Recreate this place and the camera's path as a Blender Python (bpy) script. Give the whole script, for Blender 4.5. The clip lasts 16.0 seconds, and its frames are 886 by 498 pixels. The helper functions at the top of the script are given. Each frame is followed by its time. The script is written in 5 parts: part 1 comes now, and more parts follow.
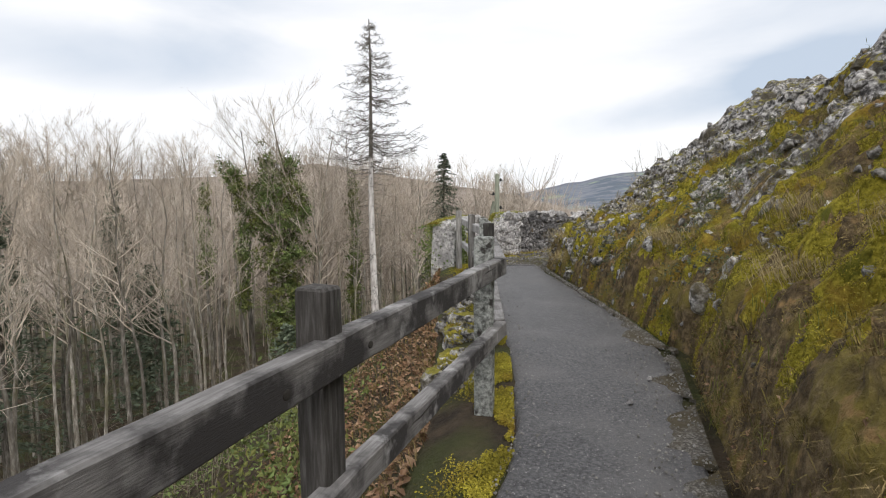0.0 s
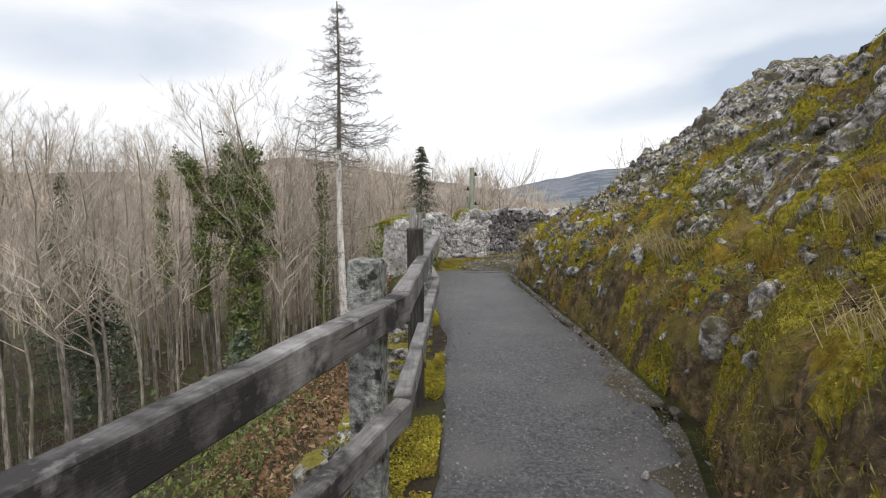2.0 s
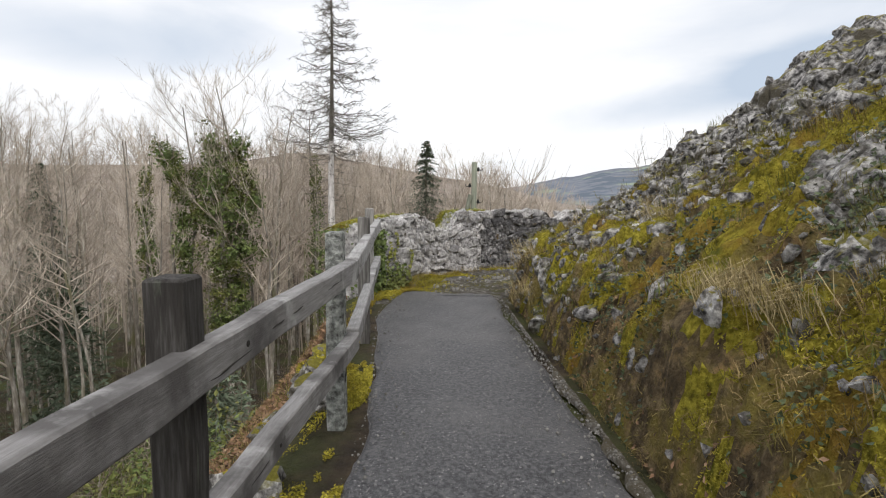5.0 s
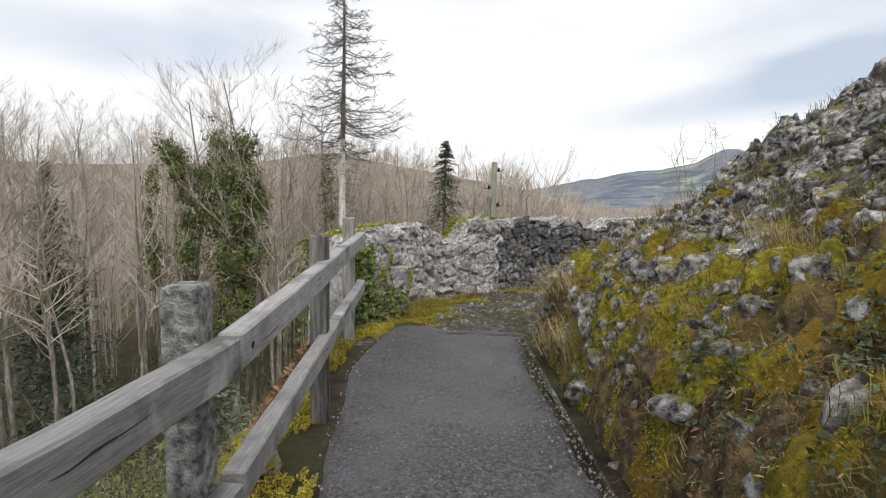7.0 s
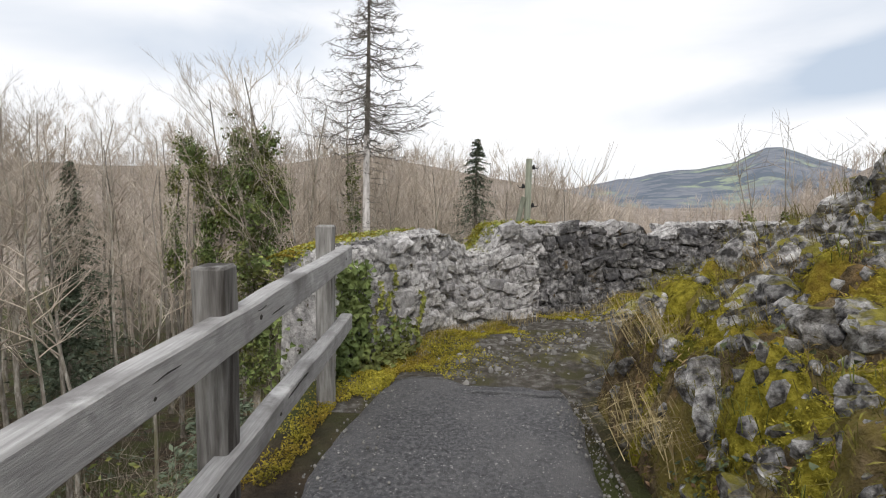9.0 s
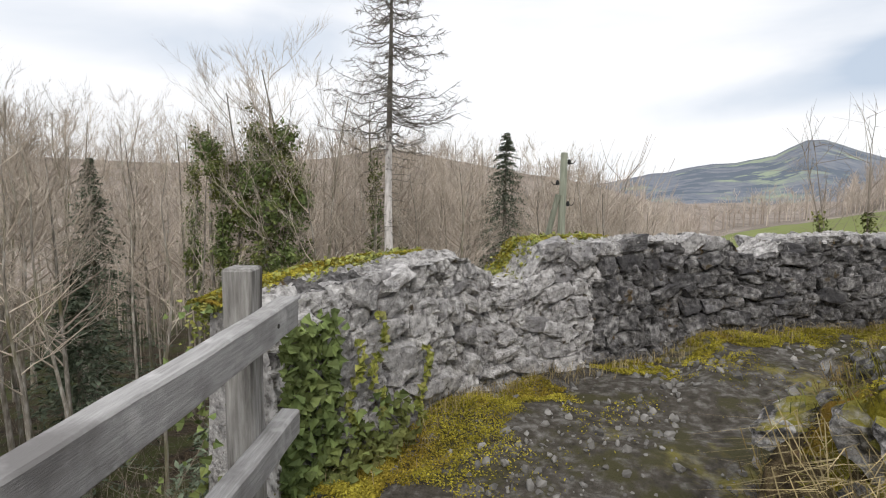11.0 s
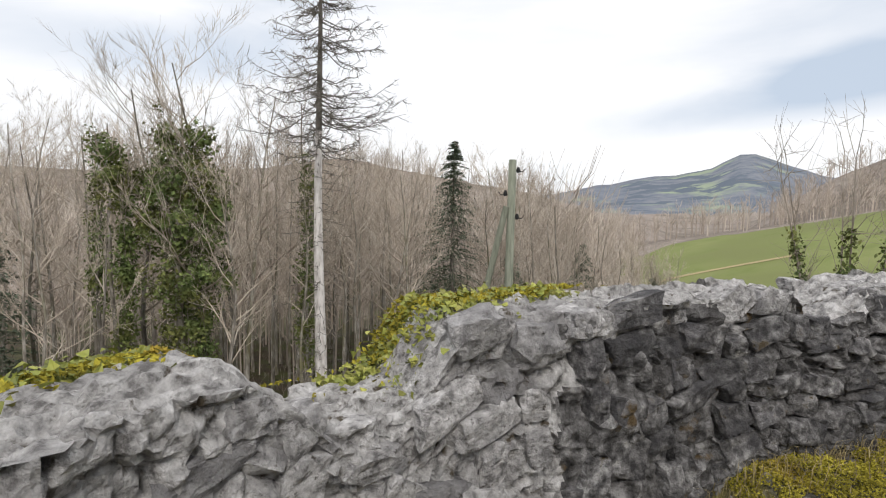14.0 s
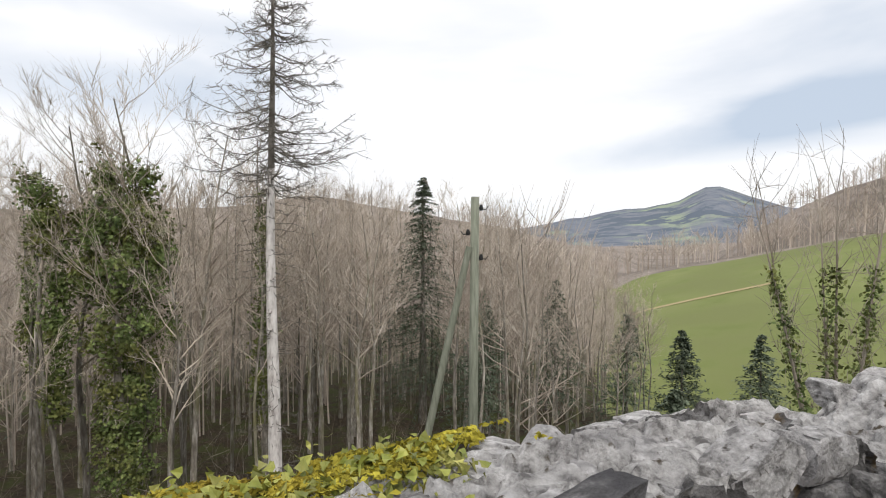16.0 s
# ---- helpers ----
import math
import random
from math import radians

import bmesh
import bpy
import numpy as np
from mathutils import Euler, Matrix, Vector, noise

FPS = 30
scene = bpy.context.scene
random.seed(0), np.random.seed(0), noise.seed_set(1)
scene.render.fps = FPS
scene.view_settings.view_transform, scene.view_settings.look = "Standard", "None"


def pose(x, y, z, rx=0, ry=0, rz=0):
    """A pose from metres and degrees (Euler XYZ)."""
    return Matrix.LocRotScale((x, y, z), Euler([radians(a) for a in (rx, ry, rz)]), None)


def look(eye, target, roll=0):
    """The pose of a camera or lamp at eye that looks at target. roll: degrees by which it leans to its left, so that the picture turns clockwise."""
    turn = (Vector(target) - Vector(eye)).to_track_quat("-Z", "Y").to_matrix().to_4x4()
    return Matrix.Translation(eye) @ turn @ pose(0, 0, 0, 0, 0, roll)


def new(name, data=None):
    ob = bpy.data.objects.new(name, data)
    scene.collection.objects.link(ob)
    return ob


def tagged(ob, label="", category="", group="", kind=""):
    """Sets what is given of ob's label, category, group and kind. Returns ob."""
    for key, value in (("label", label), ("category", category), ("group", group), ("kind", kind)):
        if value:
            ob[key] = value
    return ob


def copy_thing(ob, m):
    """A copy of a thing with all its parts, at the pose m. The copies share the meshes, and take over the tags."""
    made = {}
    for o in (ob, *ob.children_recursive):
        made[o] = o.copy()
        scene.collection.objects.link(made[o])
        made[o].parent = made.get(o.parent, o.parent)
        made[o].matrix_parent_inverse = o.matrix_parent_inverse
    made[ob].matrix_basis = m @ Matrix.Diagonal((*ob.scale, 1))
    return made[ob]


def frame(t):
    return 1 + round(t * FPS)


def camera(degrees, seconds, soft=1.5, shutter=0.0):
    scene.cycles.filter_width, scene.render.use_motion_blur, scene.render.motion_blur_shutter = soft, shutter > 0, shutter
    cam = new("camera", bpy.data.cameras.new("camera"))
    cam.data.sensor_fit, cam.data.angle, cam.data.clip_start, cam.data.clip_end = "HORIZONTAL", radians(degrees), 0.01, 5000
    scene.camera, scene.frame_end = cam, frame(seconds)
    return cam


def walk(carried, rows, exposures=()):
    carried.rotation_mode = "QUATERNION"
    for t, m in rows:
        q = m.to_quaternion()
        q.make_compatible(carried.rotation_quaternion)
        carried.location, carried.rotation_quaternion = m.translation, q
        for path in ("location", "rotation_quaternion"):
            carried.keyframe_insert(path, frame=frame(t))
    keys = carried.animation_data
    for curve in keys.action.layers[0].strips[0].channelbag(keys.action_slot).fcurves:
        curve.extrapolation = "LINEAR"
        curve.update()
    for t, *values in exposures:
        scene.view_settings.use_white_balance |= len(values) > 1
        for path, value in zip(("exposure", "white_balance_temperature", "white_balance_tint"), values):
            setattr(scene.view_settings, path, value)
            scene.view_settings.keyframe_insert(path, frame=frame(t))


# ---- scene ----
cam = camera(78.2, 16.0, soft=1.1)
PATH = [
    (0, (-0.006, -0.014, 1.489), (-0.011, 1.979, 1.322), -0.6),
    (0.5, (0.094, 0.348, 1.508), (0.122, 2.341, 1.339), -0.5),
    (1, (0.279, 0.785, 1.511), (0.329, 2.778, 1.344), -0.4),
    (1.5, (0.371, 1.152, 1.485), (0.427, 3.144, 1.314), -0.2),
    (2, (0.485, 1.527, 1.495), (0.545, 3.518, 1.31), -0.2),
    (2.5, (0.644, 1.902, 1.526), (0.704, 3.892, 1.339), -0.2),
    (3, (0.752, 2.297, 1.514), (0.816, 4.287, 1.325), -0.0),
    (3.5, (0.881, 2.678, 1.498), (0.945, 4.668, 1.311), 0.0),
    (4, (0.976, 3.006, 1.508), (1.029, 4.997, 1.32), 0.3),
    (4.2, (0.999, 3.146, 1.505), (1.045, 5.136, 1.307), 0.5),
    (6.3, (1.214, 4.818, 1.528), (1.187, 6.809, 1.337), 0.5),
    (6.5, (1.241, 4.977, 1.549), (1.207, 6.967, 1.355), 0.8),
    (7, (1.222, 5.383, 1.546), (1.168, 7.373, 1.354), 1.0),
    (7.5, (1.221, 5.763, 1.545), (1.134, 7.752, 1.354), 1.0),
    (8, (1.244, 6.142, 1.572), (1.127, 8.129, 1.381), 1.2),
    (8.5, (1.216, 6.499, 1.579), (1.065, 8.484, 1.387), 1.3),
    (9, (1.248, 6.934, 1.533), (1.078, 8.917, 1.34), 0.9),
    (11.3, (1.172, 8.635, 1.619), (0.894, 10.604, 1.406), 0.8),
    (11.5, (1.16, 8.801, 1.606), (0.888, 10.771, 1.393), 0.9),
    (12, (1.214, 9.18, 1.622), (0.942, 11.15, 1.411), 0.8),
    (12.5, (1.234, 9.521, 1.617), (0.974, 11.493, 1.41), 0.9),
    (13, (1.281, 9.885, 1.613), (1.094, 11.866, 1.409), 0.8),
    (13.5, (1.358, 10.23, 1.646), (1.218, 12.215, 1.453), 0.9),
    (14, (1.411, 10.572, 1.645), (1.31, 12.562, 1.473), 1.0),
    (14.5, (1.501, 10.866, 1.635), (1.441, 12.859, 1.481), 1.0),
    (15, (1.647, 11.205, 1.664), (1.609, 13.2, 1.53), 0.9),
    (15.5, (1.706, 11.485, 1.703), (1.68, 13.483, 1.601), 1.2),
    (16, (1.787, 11.691, 1.791), (1.774, 13.69, 1.748), 0.1),
]
walk(cam, [(t, look(eye, target, roll)) for t, eye, target, roll in PATH])

# ---- world, sun ----
world = bpy.data.worlds.new("overcast_sky")
scene.world = world
world.use_nodes = True


def node_tree(tree):
    tree.nodes.clear()

    def add(kind, links=None, **values):
        n = tree.nodes.new(kind)
        for key, value in values.items():
            if key in n.inputs:
                n.inputs[key].default_value = value
            else:
                setattr(n, key, value)
        for key, source in (links or {}).items():
            tree.links.new(source, n.inputs[key])
        return n
    return add


W = node_tree(world.node_tree)
sky = W("ShaderNodeTexSky", sky_type="NISHITA", sun_disc=False, sun_elevation=radians(47), sun_rotation=radians(168))
way = W("ShaderNodeTexCoord").outputs["Generated"]
flat = W("ShaderNodeMapping", {"Vector": way}, Scale=(1.0, 1.0, 3.4))
big = W("ShaderNodeTexNoise", {"Vector": flat.outputs[0]}, Scale=1.9, Detail=5.0, Roughness=0.5, Distortion=0.3)
shade = W("ShaderNodeMath", {0: big.outputs["Fac"]}, operation="MULTIPLY")
shade.inputs[1].default_value = 0.55


def cloud(az, el, wide, tall, slope, weight):
    """A grey cloud bank round a direction of the sky, longer than high."""
    global shade
    a = radians(az)
    across = W("ShaderNodeVectorMath", {0: way}, operation="DOT_PRODUCT")
    across.inputs[1].default_value = (math.cos(a) / wide, -math.sin(a) / wide, 0)
    height = W("ShaderNodeVectorMath", {0: way}, operation="DOT_PRODUCT")
    height.inputs[1].default_value = (-slope * math.cos(a) / tall, slope * math.sin(a) / tall, 1 / tall)
    ahead = W("ShaderNodeVectorMath", {0: way}, operation="DOT_PRODUCT")
    ahead.inputs[1].default_value = (math.sin(a), math.cos(a), 0)
    h = W("ShaderNodeMath", {0: height.outputs["Value"]}, operation="SUBTRACT")
    h.inputs[1].default_value = math.tan(radians(el)) / tall
    rag = W("ShaderNodeMath", {0: big.outputs["Fac"], 1: h.outputs[0]}, operation="MULTIPLY_ADD")
    rag.inputs[1].default_value = 1.6
    tree_ = world.node_tree
    tree_.links.new(h.outputs[0], rag.inputs[2])
    low = W("ShaderNodeMath", {0: rag.outputs[0]}, operation="SUBTRACT")
    low.inputs[1].default_value = 0.8
    vec = W("ShaderNodeCombineXYZ", {0: across.outputs["Value"], 1: low.outputs[0]})
    far = W("ShaderNodeVectorMath", {0: vec.outputs[0]}, operation="LENGTH")
    fade = W("ShaderNodeMapRange", {"Value": far.outputs["Value"]}, interpolation_type="SMOOTHSTEP")
    fade.inputs["From Min"].default_value, fade.inputs["From Max"].default_value = 0.1, 1.3
    fade.inputs["To Min"].default_value, fade.inputs["To Max"].default_value = weight, 0
    front = W("ShaderNodeMath", {0: ahead.outputs["Value"]}, operation="GREATER_THAN")
    front.inputs[1].default_value = 0.0
    k = W("ShaderNodeMath", {0: fade.outputs[0], 1: front.outputs[0]}, operation="MULTIPLY")
    shade = W("ShaderNodeMath", {0: shade.outputs[0], 1: k.outputs[0]}, operation="SUBTRACT")


cloud(33, 8.0, 0.36, 0.08, 0.16, 0.32)
cloud(46, 13, 0.42, 0.13, 0.12, 0.25)
cloud(-30, 10, 0.40, 0.10, 0.0, 0.17)
cloud(-46, 17, 0.34, 0.16, 0.1, 0.25)
cloud(-22, 17, 0.22, 0.05, 0.0, 0.1)
veil = W("ShaderNodeValToRGB", {"Fac": shade.outputs[0]})
veil.color_ramp.elements[0].position, veil.color_ramp.elements[0].color = 0.0, (0.61, 0.70, 0.83, 1)
veil.color_ramp.elements[1].position, veil.color_ramp.elements[1].color = 0.27, (1.1, 1.1, 1.12, 1)
blue = W("ShaderNodeVectorMath", {0: sky.outputs[0]}, operation="SCALE", Scale=0.1)
both = W("ShaderNodeMix", data_type="RGBA")
both.inputs[0].default_value = 0.92
tree = world.node_tree
for a, b in ((blue.outputs[0], both.inputs[6]), (veil.outputs[0], both.inputs[7])):
    tree.links.new(a, b)
bg = W("ShaderNodeBackground", {"Color": both.outputs[2]}, Strength=1.0)
W("ShaderNodeOutputWorld", {"Surface": bg.outputs[0]})

sun = new("sun", bpy.data.lights.new("sun", "SUN"))
sun.data.energy, sun.data.angle, sun.data.color = 1.6, radians(22), (1.0, 0.955, 0.90)
sun.matrix_world = look((8, -30, 42), (0, 8, 0))
scene.view_settings.exposure = 0.0

# ---- materials ----


def material(name, colours, scale=6.0, rough=0.9, bump=0.3, bump_scale=40.0, detail=8.0, spread=(0.3, 0.7), metal=0.0,
             second=None, second_scale=1.5, second_at=(0.45, 0.6), stretch=(1, 1, 1), piece=0.0, space="Object", specular=0.3, third=None, third_scale=9.0, third_at=(0.6, 0.66), up=None, depth=0.02, island=0.0, blotch=False):
    """Noise-coloured surface: colours over a fine noise, a second colour in large patches, a third in small spots;
    up: (colour, low, high) lays a colour on faces that look upwards."""
    m = bpy.data.materials.new(name)
    m.use_nodes = True
    N = node_tree(m.node_tree)
    link = m.node_tree.links
    place = N("ShaderNodeTexCoord").outputs[space] if space == "Object" else N("ShaderNodeNewGeometry").outputs["Position"]
    even = place
    if stretch != (1, 1, 1):
        place = N("ShaderNodeMapping", {"Vector": place}, Scale=stretch).outputs[0]
    if piece:
        rnd = N("ShaderNodeObjectInfo").outputs["Random"]
        off = N("ShaderNodeMath", {0: rnd}, operation="MULTIPLY")
        off.inputs[1].default_value = 37.0
        place = N("ShaderNodeVectorMath", {0: place, 1: off.outputs[0]}, operation="ADD").outputs[0]
        even = N("ShaderNodeVectorMath", {0: even, 1: off.outputs[0]}, operation="ADD").outputs[0]
    fine = N("ShaderNodeTexNoise", {"Vector": place}, Scale=scale, Detail=detail, Roughness=0.62)
    ramp = N("ShaderNodeValToRGB", {"Fac": fine.outputs["Fac"]})
    n = len(colours)
    while len(ramp.color_ramp.elements) < n:
        ramp.color_ramp.elements.new(0.5)
    for i, c in enumerate(colours):
        e = ramp.color_ramp.elements[i]
        e.position = spread[0] + (spread[1] - spread[0]) * i / max(1, n - 1)
        e.color = (*c, 1)
    colour = ramp.outputs[0]

    def over(colour, fac, c):
        mix = N("ShaderNodeMix", data_type="RGBA")
        link.new(fac, mix.inputs[0])
        link.new(colour, mix.inputs[6])
        if isinstance(c, tuple):
            mix.inputs[7].default_value = (*c, 1)
        else:
            link.new(c, mix.inputs[7])
        return mix.outputs[2]

    def patches(sc, at, det=6.0):
        t = N("ShaderNodeTexNoise", {"Vector": even if blotch else place}, Scale=sc, Detail=det, Roughness=0.6)
        r = N("ShaderNodeMapRange", {"Value": t.outputs["Fac"]})
        r.inputs["From Min"].default_value, r.inputs["From Max"].default_value = at
        return r.outputs[0]

    if second:
        colour = over(colour, patches(second_scale, second_at), second)
    if third:
        colour = over(colour, patches(third_scale, third_at), third)
    if up:
        nz = N("ShaderNodeSeparateXYZ", {0: N("ShaderNodeNewGeometry").outputs["Normal"]}).outputs[2]
        t = N("ShaderNodeTexNoise", {"Vector": place}, Scale=up[3], Detail=7.0, Roughness=0.65)
        add = N("ShaderNodeMath", {0: nz, 1: t.outputs["Fac"]}, operation="ADD")
        r = N("ShaderNodeMapRange", {"Value": add.outputs[0]})
        r.inputs["From Min"].default_value, r.inputs["From Max"].default_value = up[1], up[2]
        t2 = N("ShaderNodeTexNoise", {"Vector": place}, Scale=up[3] * 7, Detail=6.0, Roughness=0.7)
        rr = N("ShaderNodeValToRGB", {"Fac": t2.outputs["Fac"]})
        rr.color_ramp.elements[0].position, rr.color_ramp.elements[0].color = 0.3, (*up[0], 1)
        rr.color_ramp.elements[1].position, rr.color_ramp.elements[1].color = 0.7, (*up[4], 1)
        colour = over(colour, r.outputs[0], rr.outputs[0])
    if piece:
        hsv = N("ShaderNodeHueSaturation", {"Color": colour})
        val = N("ShaderNodeMapRange", {"Value": rnd})
        val.inputs["To Min"].default_value, val.inputs["To Max"].default_value = 1 - piece, 1 + piece
        link.new(val.outputs[0], hsv.inputs["Value"])
        colour = hsv.outputs[0]
    if island:
        hsv = N("ShaderNodeHueSaturation", {"Color": colour})
        val = N("ShaderNodeMapRange", {"Value": N("ShaderNodeNewGeometry").outputs["Random Per Island"]})
        val.inputs["To Min"].default_value, val.inputs["To Max"].default_value = 1 - island, 1 + island
        link.new(val.outputs[0], hsv.inputs["Value"])
        colour = hsv.outputs[0]
    bsdf = N("ShaderNodeBsdfPrincipled", {"Base Color": colour}, Roughness=rough, Metallic=metal)
    bsdf.inputs["Specular IOR Level"].default_value = specular
    if bump:
        grain = N("ShaderNodeTexNoise", {"Vector": place}, Scale=bump_scale, Detail=6.0, Roughness=0.65)
        b = N("ShaderNodeBump", {"Height": grain.outputs["Fac"]}, Strength=bump, Distance=depth)
        link.new(b.outputs[0], bsdf.inputs["Normal"])
    N("ShaderNodeOutputMaterial", {"Surface": bsdf.outputs[0]})
    return m


MOSS = (0.13, 0.12, 0.016)
MOSS2 = (0.31, 0.275, 0.05)
asphalt = material("asphalt", [(0.016, 0.016, 0.018), (0.055, 0.055, 0.06), (0.12, 0.118, 0.12)], 46, 0.46, 1.0, 110, spread=(0.38, 0.62), second=(0.105, 0.102, 0.103), second_scale=1.3,
                   second_at=(0.47, 0.66), third=(0.36, 0.35, 0.335), third_scale=64, third_at=(0.62, 0.66), space="Position", specular=0.6, depth=0.008)
gravel = material("gravel_edge", [(0.035, 0.032, 0.028), (0.10, 0.092, 0.08), (0.28, 0.265, 0.24)], 55, 0.9, 0.9, 90, second=(0.07, 0.058, 0.035), second_scale=4, second_at=(0.42, 0.6), space="Position", depth=0.015, island=0.4)
litter = material("woodland_floor", [(0.018, 0.014, 0.009), (0.055, 0.04, 0.025), (0.11, 0.082, 0.052)], 4.5, 0.95, 0.9, 25, second=(0.065, 0.075, 0.022), second_scale=0.6, second_at=(0.46, 0.6), space="Position", depth=0.08)
meadow = material("meadow", [(0.15, 0.185, 0.05), (0.19, 0.22, 0.07), (0.23, 0.25, 0.095)], 0.12, 0.95, 0.3, 3, second=(0.17, 0.19, 0.065), second_scale=0.03, space="Position", depth=0.1)
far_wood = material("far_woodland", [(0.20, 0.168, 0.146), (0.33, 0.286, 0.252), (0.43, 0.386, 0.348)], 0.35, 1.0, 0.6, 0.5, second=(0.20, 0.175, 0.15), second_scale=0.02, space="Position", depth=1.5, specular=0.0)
# distance haze is put into the mountain's pale blue-grey colours
mountain = material("hazed_far_mountain", [(0.13, 0.155, 0.20), (0.20, 0.22, 0.255), (0.26, 0.265, 0.285)], 0.03, 1.0, 0.5, 0.05, second=(0.31, 0.36, 0.27), second_scale=0.0045,
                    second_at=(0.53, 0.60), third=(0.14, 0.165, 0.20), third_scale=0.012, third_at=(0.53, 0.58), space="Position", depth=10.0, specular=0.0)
terrace_m = material("terrace_earth", [(0.035, 0.03, 0.022), (0.09, 0.08, 0.066), (0.24, 0.23, 0.215)], 14, 0.95, 0.9, 45, second=MOSS2, second_scale=1.1, second_at=(0.58, 0.68),
                     third=(0.07, 0.065, 0.03), third_scale=4, third_at=(0.52, 0.62), space="Position", depth=0.03)
rock_m = material("limestone", [(0.05, 0.047, 0.046), (0.21, 0.202, 0.198), (0.42, 0.408, 0.40), (0.72, 0.705, 0.69)], 15, spread=(0.39, 0.61), rough=0.92, bump=1.0, bump_scale=38, second=(0.10, 0.085, 0.05), second_scale=2.0,
                  second_at=(0.5, 0.68), space="Position", piece=0.3, depth=0.04, up=(MOSS, 1.30, 1.42, 3.2, MOSS2))
bank_m = material("bank_soil", [(0.028, 0.020, 0.012), (0.12, 0.086, 0.045), (0.30, 0.225, 0.125)], 12, 0.97, 1.0, 45, second=(0.22, 0.175, 0.04), second_scale=2.2, second_at=(0.48, 0.62), third=(0.30, 0.19, 0.08),
                  third_scale=6, third_at=(0.58, 0.68), space="Position", depth=0.04)
cushion_m = material("moss_cushion", [(0.10, 0.085, 0.012), (0.29, 0.25, 0.03), (0.48, 0.415, 0.06)], 26, 0.97, 1.0, 110, spread=(0.34, 0.66), second=(0.30, 0.19, 0.04), second_scale=1.7, second_at=(0.50, 0.66), third=(0.13, 0.13, 0.022),
                     third_scale=4, third_at=(0.56, 0.66), space="Position", depth=0.03, specular=0.1)
crag_m = material("bank_crag", [(0.045, 0.043, 0.042), (0.20, 0.192, 0.188), (0.42, 0.408, 0.40), (0.72, 0.705, 0.69)], 15, 0.95, 1.0, 40, spread=(0.39, 0.61), second=(0.085, 0.075, 0.055), second_scale=2.6, second_at=(0.46, 0.6),
                  space="Position", depth=0.04, up=(MOSS, 1.22, 1.36, 3.0, MOSS2))
# third: dark specks that put the shade of small pits into the colour
wall_m = material("wall_stone", [(0.22, 0.212, 0.208), (0.45, 0.434, 0.427), (0.62, 0.60, 0.592), (0.79, 0.772, 0.765)], 22, 0.93, 1.0, 70, spread=(0.36, 0.64), second=(0.33, 0.32, 0.325), second_scale=2.4,
                  second_at=(0.48, 0.68), third=(0.10, 0.088, 0.075), third_scale=26, third_at=(0.62, 0.70), space="Position", piece=0.2, depth=0.03)
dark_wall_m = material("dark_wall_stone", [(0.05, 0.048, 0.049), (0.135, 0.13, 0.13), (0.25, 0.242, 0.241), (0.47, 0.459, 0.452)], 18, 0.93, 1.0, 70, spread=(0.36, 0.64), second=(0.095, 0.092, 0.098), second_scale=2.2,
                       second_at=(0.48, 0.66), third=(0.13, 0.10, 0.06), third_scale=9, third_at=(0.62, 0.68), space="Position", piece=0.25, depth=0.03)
# third: pit shade put into the mortar's colour as dark specks
mortar_m = material("wall_mortar", [(0.18, 0.172, 0.166), (0.43, 0.415, 0.405), (0.61, 0.593, 0.58), (0.78, 0.762, 0.75)], 18, 0.97, 1.0, 60, spread=(0.36, 0.64), second=(0.31, 0.30, 0.30), second_scale=2.2, second_at=(0.48, 0.68),
                    third=(0.10, 0.08, 0.055), third_scale=14, third_at=(0.60, 0.68), space="Position", depth=0.03)
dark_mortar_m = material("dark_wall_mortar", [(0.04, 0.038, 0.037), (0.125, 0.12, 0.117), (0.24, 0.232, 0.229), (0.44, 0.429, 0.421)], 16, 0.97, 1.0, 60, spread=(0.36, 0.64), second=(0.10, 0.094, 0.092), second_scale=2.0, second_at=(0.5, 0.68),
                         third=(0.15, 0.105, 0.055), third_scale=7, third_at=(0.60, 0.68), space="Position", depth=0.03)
grit_m = material("pale_grit", [(0.12, 0.115, 0.105), (0.30, 0.29, 0.275)], 9, 0.9, 0, space="Position", island=0.4)
timber_m = material("weathered_timber", [(0.17, 0.162, 0.158), (0.27, 0.262, 0.26), (0.38, 0.372, 0.37)], 7, 0.85, 0.6, 16, spread=(0.25, 0.75), second=(0.11, 0.104, 0.102), second_scale=3.2, second_at=(0.47, 0.64),
                    third=(0.48, 0.475, 0.47), third_scale=5.0, third_at=(0.58, 0.74), stretch=(16, 1.1, 16), depth=0.004, piece=0.1, blotch=True)
pale_timber_m = material("pale_weathered_timber", [(0.22, 0.214, 0.21), (0.33, 0.324, 0.32), (0.45, 0.444, 0.44)], 7, 0.85, 0.6, 16, spread=(0.25, 0.75), second=(0.17, 0.163, 0.16), second_scale=2.8, second_at=(0.5, 0.66),
                         third=(0.54, 0.535, 0.53), third_scale=5.0, third_at=(0.58, 0.74), stretch=(16, 1.1, 16), depth=0.004, piece=0.1, blotch=True)
dark_timber_m = material("dark_weathered_timber", [(0.11, 0.104, 0.10), (0.20, 0.193, 0.19), (0.30, 0.292, 0.29)], 7, 0.85, 0.6, 16, spread=(0.25, 0.75), second=(0.045, 0.042, 0.042), second_scale=3.4, second_at=(0.46, 0.58),
                         third=(0.40, 0.395, 0.39), third_scale=6.0, third_at=(0.58, 0.72), stretch=(16, 1.1, 16), depth=0.004, piece=0.1, blotch=True)
